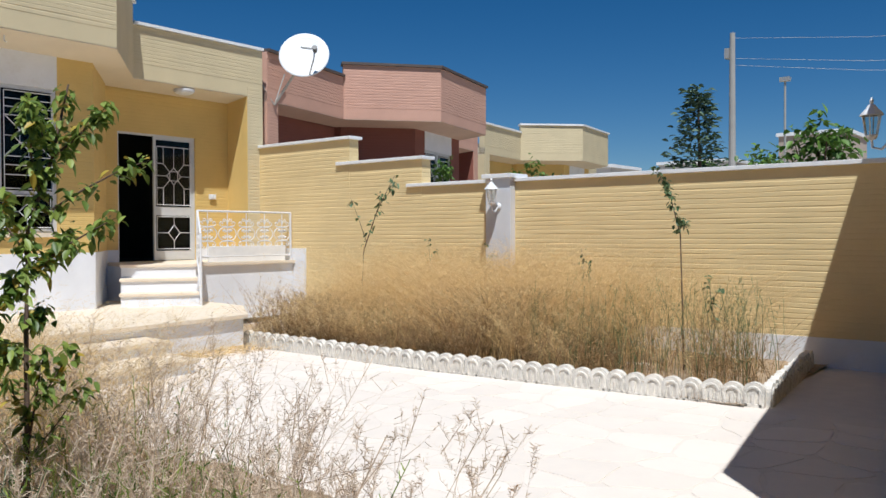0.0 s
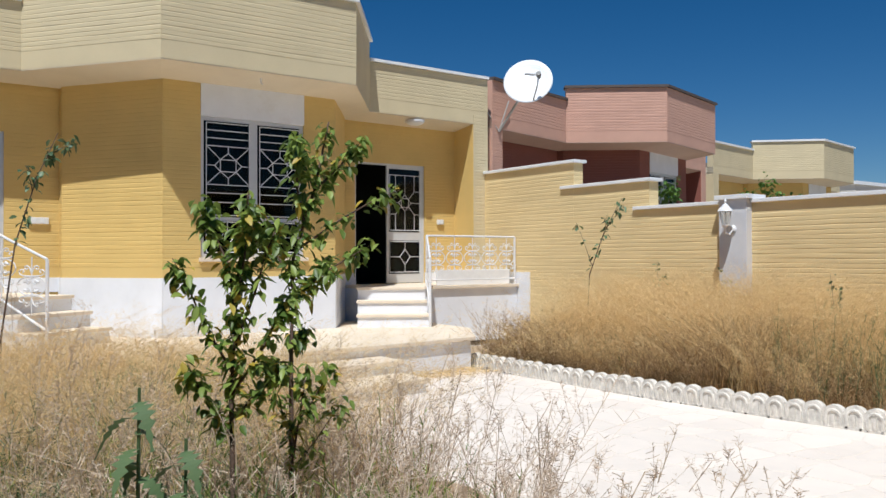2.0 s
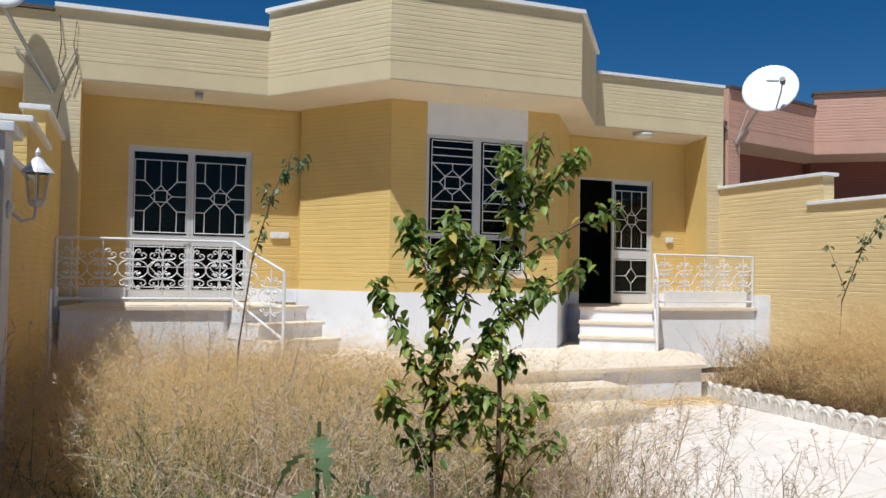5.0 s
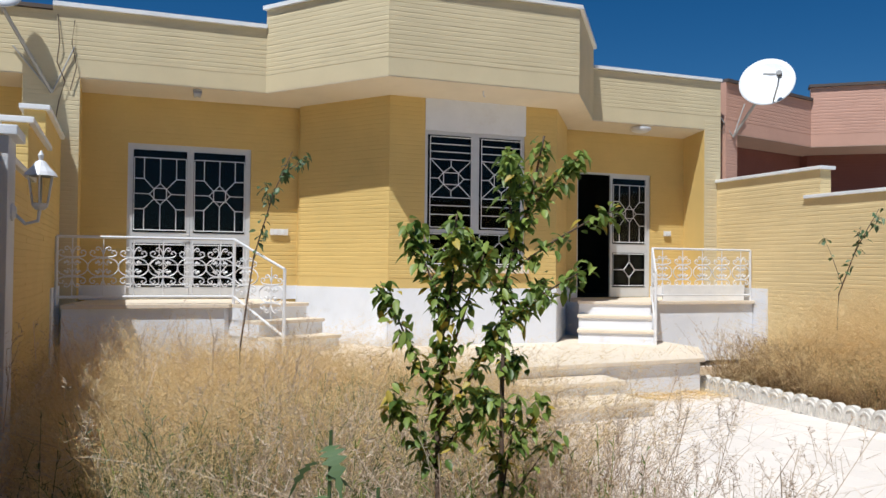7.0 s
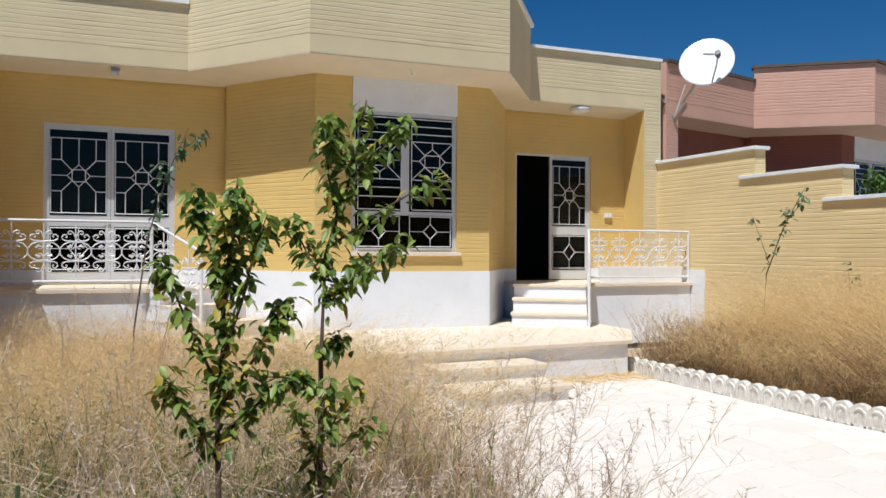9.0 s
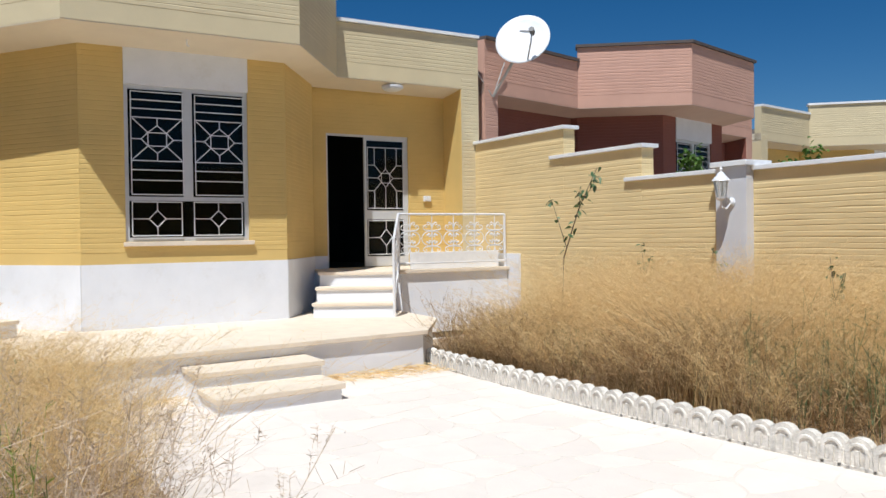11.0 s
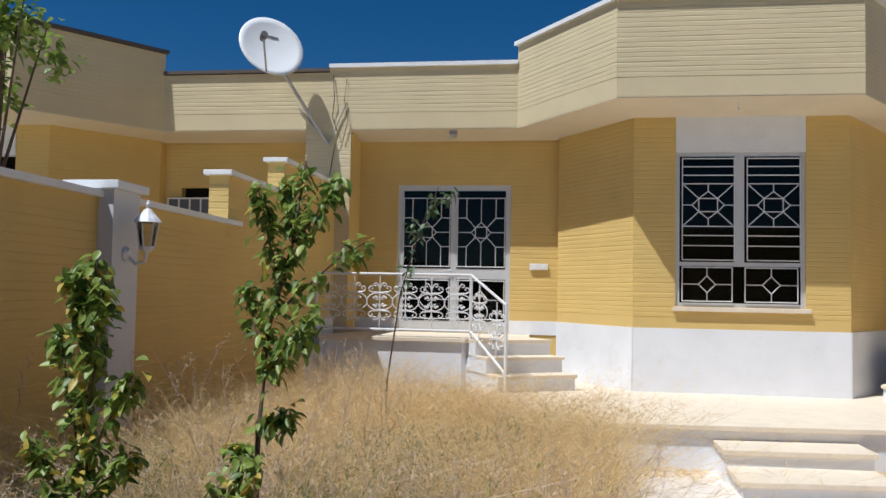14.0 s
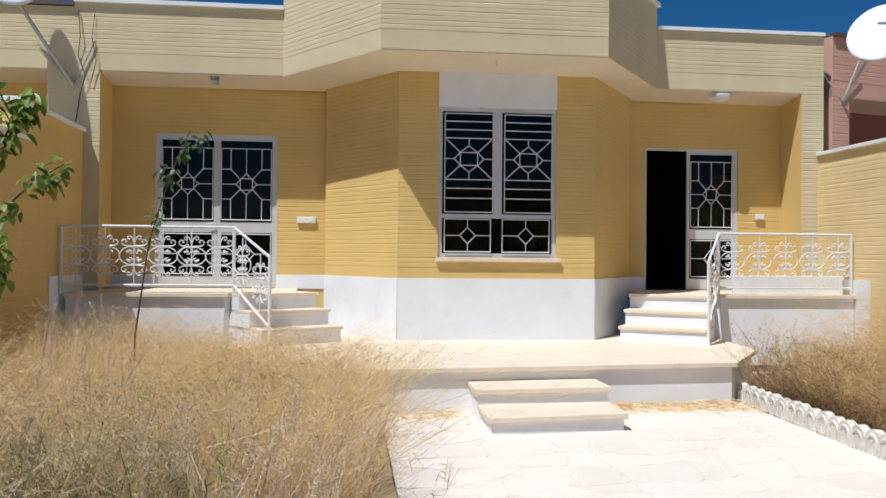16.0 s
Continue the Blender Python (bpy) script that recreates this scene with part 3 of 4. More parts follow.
def landing(side):
    """Entry landing with three steps set askew beside the bay; side is 1 (beyond the bay) or -1 (its mirror image)."""
    c = 4.70
    f = (lambda p: p) if side > 0 else (lambda p: (p[0], 2 * c - p[1] - 0.04))
    root = tagged(thing("landing", -9, c + side * 4, 0, "white entry landing with travertine steps", "landing"), kind="structure")
    root.matrix_world = pose(0, 0, 0)
    d, e = Vector((0.86, -0.51)), Vector((-0.51, -0.86))
    a = Vector((-8.62, 7.80))
    for k in range(3):
        q = a + d * (0.31 * (3 - k) - 0.02)
        z = TERRACE + 0.192 * k
        body = [q, a - d * 0.5, a - d * 0.5 + e * 1.0, q + e * 1.05]
        bm = bm_new()
        prism(bm, [f((p.x, p.y)) for p in body], z - 0.05, z + 0.15)
        bmesh.ops.recalc_face_normals(bm, faces=bm.faces[:])
        part("riser", bm, WHITE, root)
        g = q + d * 0.025
        tread = [g, a - d * 0.5, a - d * 0.5 + e * 1.02, g + e * 1.07]
        bm = bm_new()
        prism(bm, [f((p.x, p.y)) for p in tread], z + 0.151, z + 0.191 + 0.001 * k)
        bmesh.ops.recalc_face_normals(bm, faces=bm.faces[:])
        part("tread", bm, TRAV, root, bevel=0.005)
    plan = [(-8.55, 7.85), (-8.55, 9.70), (-10.0, 9.47), (-10.0, 7.03), (-9.3, 7.03)]
    bm = bm_new()
    prism(bm, [f(p) for p in plan], 0, LANDING - 0.05)
    bmesh.ops.recalc_face_normals(bm, faces=bm.faces[:])
    part("body", bm, WHITE, root)
    plan = [(-8.50, 7.80), (-8.50, 9.71), (-10.0, 9.47), (-10.0, 7.05), (-9.25, 7.05)]
    bm = bm_new()
    prism(bm, [f(p) for p in plan], LANDING - 0.049, LANDING)
    bmesh.ops.recalc_face_normals(bm, faces=bm.faces[:])
    part("slab", bm, TRAV, root, "worn travertine landing slab", bevel=0.005)


landing(1)
landing(-1)


# ---- iron railings ----
def arc(cx, cz, r, a0, a1, n=10, shrink=1.0):
    return [(cx + r * (1 + (shrink - 1) * i / n) * math.cos(radians(a0 + (a1 - a0) * i / n)), cz + r * (1 + (shrink - 1) * i / n) * math.sin(radians(a0 + (a1 - a0) * i / n))) for i in range(n + 1)]


def scroll(bm, m, w, h):
    """One ornament: an upright, paired curls above and below, and two facing C-bows with leaves between them."""
    kx, kz = w / 170, h / 360

    def put(line, r=0.0078):
        tube(bm, [m @ Vector((0, u * kx, v * kz)) for u, v in line], r, 5)
    put([(0, -180), (0, 180)], 0.0075)
    for s in (1, -1):
        bow = [(12 + 69 * math.cos(math.radians(k)), 58 * math.sin(math.radians(k))) for k in range(-115, 116, 23)]
        put([(s * u, v) for u, v in bow])
        for t in (1, -1):
            for line, r in (([(0, 60), (28, 62), (52, 64), (67, 74), (70, 88), (60, 101), (47, 100), (42, 90), (50, 83)], 0.0085),
                            ([(0, 78), (6, 98), (14, 116), (26, 125), (38, 119), (39, 108), (30, 103), (22, 108)], 0.0085),
                            ([(-16 + 12, 50), (4, 30), (14, 14), (26, 14)], 0.0075),
                            ([(16, 26), (26, 31), (42, 24)], 0.0145), ([(22, 40), (30, 30)], 0.014)):
                put([(s * u, t * v) for u, v in line], r)


def railing(side, p_end, p_turn, p_foot, label):
    root = thing("railing", *p_end, LANDING, label, "railing")
    root.matrix_world = pose(0, 0, 0)
    top = 1.72
    e, c, g = (Vector((*p, 0)) for p in (p_end, p_turn, p_foot))
    up = lambda p, z: Vector((p.x, p.y, z))
    for p, z0, z1 in ((e, LANDING - 0.01, top), (c, LANDING - 0.01, top), (g, TERRACE - 0.005, 1.36)):
        bm = bm_new()
        tube(bm, [up(p, z0), up(p, z1)], 0.02, 8)
        part("post", bm, METAL, root)
    for a, b, name in ((up(e, top), up(c, top), "top_bar"), (up(e, LANDING + 0.09), up(c, LANDING + 0.09), "bottom_bar"), (up(c, top), up(g, 1.36), "top_bar"), (up(c, LANDING + 0.09), up(g, 0.56), "bottom_bar")):
        bm = bm_new()
        tube(bm, [a, b], 0.017, 8)
        part(name, bm, METAL, root)
    n = max(2, round((c - e).length / 0.36))
    for i in range(n):
        p = e + (c - e) * ((i + 0.5) / n)
        bm = bm_new()
        scroll(bm, Matrix.Translation(up(p, (top + LANDING + 0.09) / 2)), 0.36 if c.y > e.y else -0.36, top - LANDING - 0.11)
        part("scroll", bm, METAL, root)
    d = (g - c)
    ang = math.atan2(d.y, d.x) - math.pi / 2
    for i in range(2):
        k = (i + 0.5) / 2
        p = c + d * k
        z = (top + LANDING + 0.09) / 2 * (1 - k) + (1.36 + 0.56) / 2 * k
        bm = bm_new()
        scroll(bm, Matrix.Translation(up(p, z)) @ Matrix.Rotation(ang, 4, "Z"), d.length / 2, 0.66)
        part("scroll", bm, METAL, root)
    return root


right_rail = railing(1, (-8.585, 9.68), (-8.585, 7.83), (-7.80, 7.34), "white wrought iron railing with scrolls on the open-door landing")
bm = bm_new()
box(bm, -8.60, -8.572, 8.02, 9.55, LANDING + 0.004, LANDING + 0.25)
tagged(part("marble_slab", bm, MARBLE, None, bevel=0.004), "white stone slab standing behind the landing railing", "stone slab")
railing(-1, (-8.56, -0.40), (-8.56, 1.62), (-7.82, 2.12), "white wrought iron railing with scrolls on the closed-door landing")


# ---- kerb of cast arches ----
def kerb_mesh():
    bm = bm_new()
    w, n = 0.086, 8
    prof = [(-w, 0.0), (w, 0.0)] + [(w * math.cos(math.pi * i / n), 0.13 + 0.07 * math.sin(math.pi * i / n)) for i in range(n + 1)]
    a = [bm.verts.new((u, -0.035, v)) for u, v in prof]
    b = [bm.verts.new((u, 0.035, v)) for u, v in prof]
    bm.faces.new(a)
    bm.faces.new(b[::-1])
    for i in range(len(prof)):
        j = (i + 1) % len(prof)
        bm.faces.new((a[i], b[i], b[j], a[j]))
    tube(bm, [(0.058 * math.cos(math.pi * i / 6), -0.038, 0.105 + 0.055 * math.sin(math.pi * i / 6)) for i in range(7)], 0.012, 5)
    box(bm, -0.07, -0.046, -0.05, -0.03, 0.0, 0.105)
    box(bm, 0.046, 0.07, -0.05, -0.03, 0.0, 0.105)
    box(bm, -0.013, 0.013, -0.052, -0.03, 0.02, 0.12)
    box(bm, -0.085, 0.085, -0.05, -0.03, -0.02, 0.022)
    return mesh_of("kerb_block", bm, KERB)


KERB_MESH = kerb_mesh()
kerb = tagged(thing("kerb", -3.2, 7.08, 0, "low scalloped kerb of cast concrete arches round the bed", "kerb"), kind="structure")
kerb.matrix_world = pose(0, 0, 0)


def kerb_run(p0, p1):
    a, b = Vector(p0), Vector(p1)
    n = round((b - a).length / 0.174)
    for i in range(n):
        p = a + (b - a) * ((i + 0.5) / n)
        ob = new("kerb_block", KERB_MESH)
        ob.parent = kerb
        ob.matrix_basis = pose(p.x, p.y, GROUND_Z + random.uniform(-0.012, 0.004), random.uniform(-4, 4), random.uniform(-2, 2), math.degrees(math.atan2(b.y - a.y, b.x - a.x)) + random.uniform(-3, 3))


kerb_run((-6.45, 7.08), (-3.3, 6.98))
kerb_run((-3.3, 6.98), (0.14, 7.22))
kerb_run((0.14, 7.26), (-0.16, 9.6))


# ---- fittings ----
def lantern(x, face, out, z, turn=0):
    root = thing("wall_lantern", x, face, z, "white cast wall lantern with clear glass", "lamp", "wall lanterns")
    root.matrix_world = pose(x, face - out * 0.12, z, 0, 0, turn if turn else (0 if out > 0 else 180))
    bm = bm_new()
    lathe(bm, [(0.055, 0), (0.055, 0.012), (0.03, 0.03)], 12, pose(0, 0, -0.08, 90))
    part("wall_plate", bm, METAL, root)
    bm = bm_new()
    tube(bm, [(0, -0.01, -0.08), (0, -0.08, -0.15), (0, -0.15, -0.13), (0, -0.16, -0.05)], 0.012, 6)
    part("bracket", bm, METAL, root)
    bm = bm_new()
    lathe(bm, [(0.03, -0.06), (0.05, -0.04), (0.055, -0.02)], 6, pose(0, -0.16, 0))
    part("base", bm, METAL, root)
    bm = bm_new()
    lathe(bm, [(0.05, -0.02), (0.075, 0.15)], 6, pose(0, -0.16, 0))
    ob = part("glass", bm, CLEAR, root)
    ob.visible_shadow = False
    bm = bm_new()
    lathe(bm, [(0.10, 0.15), (0.085, 0.175), (0.05, 0.21), (0.03, 0.24), (0.012, 0.25), (0.018, 0.28), (0.004, 0.31)], 12, pose(0, -0.16, 0))
    part("roof", bm, METAL, root)
    for k in range(6):
        a = 2 * math.pi * k / 6
        bm = bm_new()
        tube(bm, [(0.05 * math.cos(a), -0.16 + 0.05 * math.sin(a), -0.02), (0.077 * math.cos(a), -0.16 + 0.077 * math.sin(a), 0.15)], 0.005, 4)
        part("rib", bm, METAL, root)


lantern(-4.21, 9.73, 1, 1.80)
lantern(-3.64, -0.44, -1, 1.80)
lantern(0.86, 8.42, 1, 2.22, -90)


def ceiling_light(x, y, r):
    root = thing("ceiling_light", x, y, SOFFIT_Z, "round frosted ceiling light under the porch", "lamp")
    root.matrix_world = pose(x, y, SOFFIT_Z - 0.04)
    bm = bm_new()
    lathe(bm, [(r, -0.03), (r, 0.0)], 20)
    part("base", bm, METAL, root)
    bm = bm_new()
    lathe(bm, [(0.02, -0.09), (r * 0.5, -0.08), (r * 0.85, -0.055), (r * 0.97, -0.03)], 20)
    part("shade", bm, DISH, root, smooth=True)


ceiling_light(-9.60, 8.30, 0.17)
spot = thing("spot_light", -9.4, 1.3, SOFFIT_Z, "small twin porch spotlight on a base", "lamp")
spot.matrix_world = pose(-9.55, 1.22, SOFFIT_Z - 0.025)
bm = bm_new()
lathe(bm, [(0.06, -0.02), (0.06, 0.0)], 14)
part("base", bm, STEEL, spot)
for s in (-1, 1):
    bm = bm_new()
    lathe(bm, [(0.025, 0.0), (0.045, 0.03), (0.05, 0.1)], 12, pose(0, s * 0.05, -0.04, s * 100))
    part("lamp_head", bm, STEEL, spot)
hook = thing("ceiling_hook", -8.1, 4.75, SOFFIT_Z, "short metal hook under the eaves", "hook")
hook.matrix_world = pose(0, 0, 0)
bm = bm_new()
tube(bm, [(-8.0, 4.75, SOFFIT_Z), (-8.0, 4.75, SOFFIT_Z - 0.10), (-7.98, 4.77, SOFFIT_Z - 0.12)], 0.01)
part("rod", bm, CAPW, hook)


def socket(y, z, w):
    root = thing("socket_box", XB, y, z, "white plastic switch box on the porch wall", "switch", "porch switches")
    root.matrix_world = pose(XB + 0.012, y, z)
    bm = bm_new()
    box(bm, 0, 0.03, -w / 2, w / 2, -0.045, 0.045)
    part("plate", bm, PLASTIC, root, bevel=0.006)
    for s in (-1, 1):
        bm = bm_new()
        box(bm, 0.03, 0.037, s * w / 5 - 0.022, s * w / 5 + 0.022, -0.028, 0.028)
        part("rocker", bm, DISH, root)


socket(2.42, 1.885, 0.26)
socket(9.12, 2.02, 0.14)


def dish(x, y, z, r, aim, foot, side, label):
    """Satellite dish: a shallow bowl on a mast, with its feed arm."""
    root = thing("satellite_dish", x, y, z, label, "satellite dish", "satellite dishes")
    m = look((0, 0, 0), aim)
    root.matrix_world = Matrix.Translation((x, y, z))
    bm = bm_new()
    rows = []
    for k in range(7):
        q = r * k / 6
        rows.append([bm.verts.new(m @ Vector((q * math.cos(2 * math.pi * i / 36), 1.08 * q * math.sin(2 * math.pi * i / 36), -0.16 * r * (1 - (q / r) ** 2) * -1))) for i in range(36)] if k else [bm.verts.new(m @ Vector((0, 0, 0.16 * r)))])
    for a, b in zip(rows, rows[1:]):
        for i in range(36):
            j = (i + 1) % 36
            bm.faces.new((a[0], b[i], b[j]) if len(a) == 1 else (a[i], b[i], b[j], a[j]))
    bowl = part("bowl", bm, DISH, root, "white enamelled bowl", smooth=True)
    mod = bowl.modifiers.new("thickness", "SOLIDIFY")
    mod.thickness = 0.012
    bm = bm_new()
    box(bm, -0.22 * r, 0.24 * r, 0.40 * r, 0.47 * r, 0.085 * r, 0.095 * r)
    bmesh.ops.transform(bm, matrix=m @ Matrix.Rotation(0.15, 4, "Z"), verts=bm.verts[:])
    part("badge", bm, DARKM, root)
    bm = bm_new()
    tube(bm, [m @ Vector((side * 0.5 * r, -0.96 * r, 0)), m @ Vector((side * 0.9 * r, -0.70 * r, -0.6 * r)), m @ Vector((side * r, -0.38 * r, -0.78 * r))], 0.014, 6)
    part("feed_arm", bm, STEEL, root)
    bm = bm_new()
    lathe(bm, [(0.045, -0.05), (0.045, 0.03), (0.03, 0.08)], 12, Matrix.Translation(m @ Vector((side * r, -0.35 * r, -0.8 * r))) @ m.to_3x3().to_4x4())
    part("receiver", bm, DARKM, root)
    f = Vector(foot) - Vector((x, y, z))
    for a, b, rr in ((m @ Vector((0, 0, 0.2 * r)), f, 0.024), (f + Vector((0, -0.45, 0.55)), f, 0.011), (f + Vector((0, 0.25, 0.6)), f, 0.011)):
        bm = bm_new()
        tube(bm, [a, b], rr, 6)
        part("mast", bm, STEEL, root)
    return root


dish(-8.97, 10.36, 4.57, 0.45, (1.0, -1.1, 0.75), (-9.61, 10.2, 3.72), -0.5, "white satellite dish bracketed to the terracotta parapet")
dish(-8.85, -1.22, 4.82, 0.45, (1.0, 0.75, 0.55), (-9.42, -0.55, 3.55), 0.5, "white satellite dish bracketed to the house corner")


cable = thing("dish_cable", -9.43, -0.5, 3.6, "loose brown aerial cable on the house corner", "cable")
cable.matrix_world = pose(0, 0, 0)
bm = bm_new()
tube(bm, [(-9.425, -0.50, 4.55), (-9.40, -0.47, 4.2), (-9.425, -0.50, 3.95), (-9.40, -0.40, 3.7), (-9.42, -0.47, 3.45), (-9.42, -0.52, 3.1)], 0.007, 5)
part("wire", bm, BARK, cable)
bm = bm_new()
tube(bm, [(-9.425, -0.30, 4.5), (-9.41, -0.33, 4.2), (-9.41, -0.27, 3.9), (-9.42, -0.34, 3.6)], 0.006, 5)
part("wire", bm, BARK, cable)


# ---- planting ----
RNG = np.random.default_rng(7)


def ribbon_mesh(name, p0, p1, w0, w1, mat):
    """Thin blades from many pairs of points: one narrow quad each."""
    d = p1 - p0
    side = np.cross(d, RNG.normal(size=d.shape))
    side /= np.maximum(np.linalg.norm(side, axis=1, keepdims=True), 1e-9)
    n = len(p0)
    v = np.stack([p0 - side * w0[:, None], p0 + side * w0[:, None], p1 + side * w1[:, None], p1 - side * w1[:, None]], 1).reshape(-1, 3)
    me = bpy.data.meshes.new(name)
    me.from_pydata(v.tolist(), [], np.arange(4 * n).reshape(n, 4).tolist())
    me.materials.append(mat)
    return me


def stalks(xy, h, lean, spikes, spike_len, w, from_u=0.35, droop=0.0, spread=0.6, rise=0.35):
    """Pairs of points for bent stalks with small side spikes."""
    n = len(xy)
    a = RNG.uniform(0, 2 * np.pi, n)
    dirs = np.stack([np.cos(a), np.sin(a), np.zeros(n)], 1) * (lean * h * RNG.uniform(0.2, 1.0, n))[:, None]
    base = np.concatenate([xy, np.full((n, 1), GROUND_Z + 0.02)], 1)
    def at(u):
        u = u[:, None]
        return base + dirs * u ** 1.8 + np.array([0, 0, 1.0]) * h[:, None] * (u - droop * u ** 3)
    p0s, p1s, w0s, w1s = [], [], [], []
    for k in range(4):
        u0, u1 = np.full(n, k / 4), np.full(n, (k + 1) / 4)
        p0s.append(at(u0)); p1s.append(at(u1))
        w0s.append(np.full(n, w * (1 - 0.2 * k))); w1s.append(np.full(n, w * (0.8 - 0.2 * k) + 0.0003))
    for k in range(spikes):
        u = from_u + (1 - from_u) * RNG.uniform(0, 1, n)
        p = at(u)
        q = RNG.normal(size=(n, 3)) * spread
        q[:, 2] = np.abs(q[:, 2]) * 0.6 + rise
        q /= np.linalg.norm(q, axis=1, keepdims=True)
        ln = spike_len * RNG.uniform(0.4, 1.2, n) * (1.25 - 0.7 * u)
        p0s.append(p); p1s.append(p + q * ln[:, None])
        w0s.append(np.full(n, w * 0.55)); w1s.append(np.full(n, w * 0.3))
    return np.concatenate(p0s), np.concatenate(p1s), np.concatenate(w0s), np.concatenate(w1s)


def patchy(n, x0, x1, y0, y1, keep):
    """Plan points, denser where a slow noise is high, kept only where keep(x, y) holds."""
    out = []
    while len(out) < n:
        x, y = RNG.uniform(x0, x1), RNG.uniform(y0, y1)
        if keep(x, y) and RNG.uniform() < 0.55 + 0.9 * noise.noise((x * 1.3, y * 1.3, 3.0)):
            out.append((x, y))
    return np.array(out)


def heights(xy, lo, hi):
    f = np.array([0.5 + 0.8 * noise.noise((x * 0.9, y * 0.9, 9.0)) for x, y in xy])
    return lo + (hi - lo) * np.clip(f + RNG.uniform(-0.25, 0.25, len(xy)), 0, 1)


def weed_patch(name, label, xy, h, lean, spikes, spike_len, w, mat, **more):
    ob = new(name, ribbon_mesh(name, *stalks(xy, h, lean, spikes, spike_len, w, **more), mat))
    return tagged(ob, label, "weeds", kind="stuff")


def in_left(x, y):
    return y < 3.25 - 0.10 * max(0.0, x + 4.0) + 0.12 * noise.noise((x * 2, 0, 0)) and not (x > 0.75 and y > 2.2) and not (x > 0.4 and y < 0.25) and not (x < -6.05 and y > 2.1)


xy = patchy(7600, -7.4, 0.0, -0.35, 3.3, lambda x, y: in_left(x, y) and x < -1.8 - 1.2 * RNG.uniform())
weed_patch("dry_grass", "tall straw-coloured dry weeds filling the garden bed", xy, heights(xy, 0.40, 1.02), 1.15, 26, 0.11, 0.0014, STRAW, from_u=0.15, spread=1.0, rise=0.05, droop=0.12)
xy = patchy(3900, -7.4, 0.8, -0.35, 3.2, in_left)
weed_patch("dry_undergrowth", "low tangled brown dry weeds under the grass", xy, heights(xy, 0.15, 0.42), 0.9, 9, 0.10, 0.0018, RUST)
xy = patchy(1500, -5.6, -1.2, 0.0, 3.1, in_left)
weed_patch("dry_grass", "fine feathery straw heads standing above the weeds", xy, heights(xy, 0.70, 1.16), 1.3, 40, 0.12, 0.0009, STRAW, from_u=0.4, spread=1.0, rise=0.0, droop=0.1)
xy = patchy(1500, -5.6, -0.7, 7.7, 9.5, lambda x, y: x < -1.7 or RNG.uniform() < 0.3)
weed_patch("dry_grass", "feathery straw heads along the garden wall", xy, heights(xy, 1.0, 1.55), 0.9, 40, 0.13, 0.0009, STRAW, from_u=0.45, spread=1.0, rise=0.0, droop=0.08)
xy = patchy(120, -4.0, -0.5, 0.1, 2.3, in_left)
weed_patch("dry_grass", "thick bleached bent stalks lying over the weeds", xy, heights(xy, 0.55, 1.05), 1.7, 2, 0.16, 0.0048, TWIG, droop=0.25, spread=1.2)
xy = patchy(640, -4.5, 0.6, 0.2, 2.9, in_left)
weed_patch("dry_grass", "pale bent dead stalks standing over the weeds", xy, heights(xy, 0.55, 1.05), 1.1, 7, 0.12, 0.0024, TWIG, droop=0.2)
xy = patchy(8200, -6.1, -0.5, 7.25, 9.6, lambda x, y: (x < -1.8 + 0.4 * noise.noise((y * 2, 0, 0)) or RNG.uniform() < 0.16) and (y > 7.85 or RNG.uniform() < 0.5))
weed_patch("dry_grass", "dense straw-coloured dry grass filling the kerbed bed", xy, heights(xy, 0.72, 1.50) * (0.62 + 0.38 * np.clip((xy[:, 1] - 7.2) / 0.9, 0, 1)), 1.2, 26, 0.12, 0.0014, STRAW, from_u=0.25, spread=1.0, rise=0.05, droop=0.15)
xy = patchy(3700, -6.35, -0.1, 7.15, 8.5, lambda x, y: noise.noise((x * 1.7, y * 1.7, 21.0)) > -0.12 and (x < -1.6 or RNG.uniform() < 0.4))
weed_patch("dry_undergrowth", "dark brown dry stems along the kerb", xy, heights(xy, 0.18, 0.85), 1.0, 18, 0.07, 0.003, RUST, from_u=0.1, spread=1.0, rise=0.1)
xy = patchy(190, -2.4, -0.2, 7.4, 9.3, lambda x, y: True)
weed_patch("green_weeds", "thin grey-green weeds among the dry grass", xy, heights(xy, 0.6, 1.15), 0.3, 14, 0.09, 0.004, SAGE, from_u=0.2)
xy = patchy(280, -2.6, 0.3, 0.3, 2.6, in_left)
weed_patch("green_weeds", "low green weeds between the saplings", xy, heights(xy, 0.35, 0.75), 0.45, 14, 0.08, 0.006, LEAF, from_u=0.15)
xy = patchy(650, -6.55, -5.7, 7.15, 8.6, lambda x, y: True)
weed_patch("dry_undergrowth", "dark red-brown dead bush at the end of the bed", xy, heights(xy, 0.5, 1.0), 0.6, 16, 0.08, 0.003, RUST, from_u=0.2)
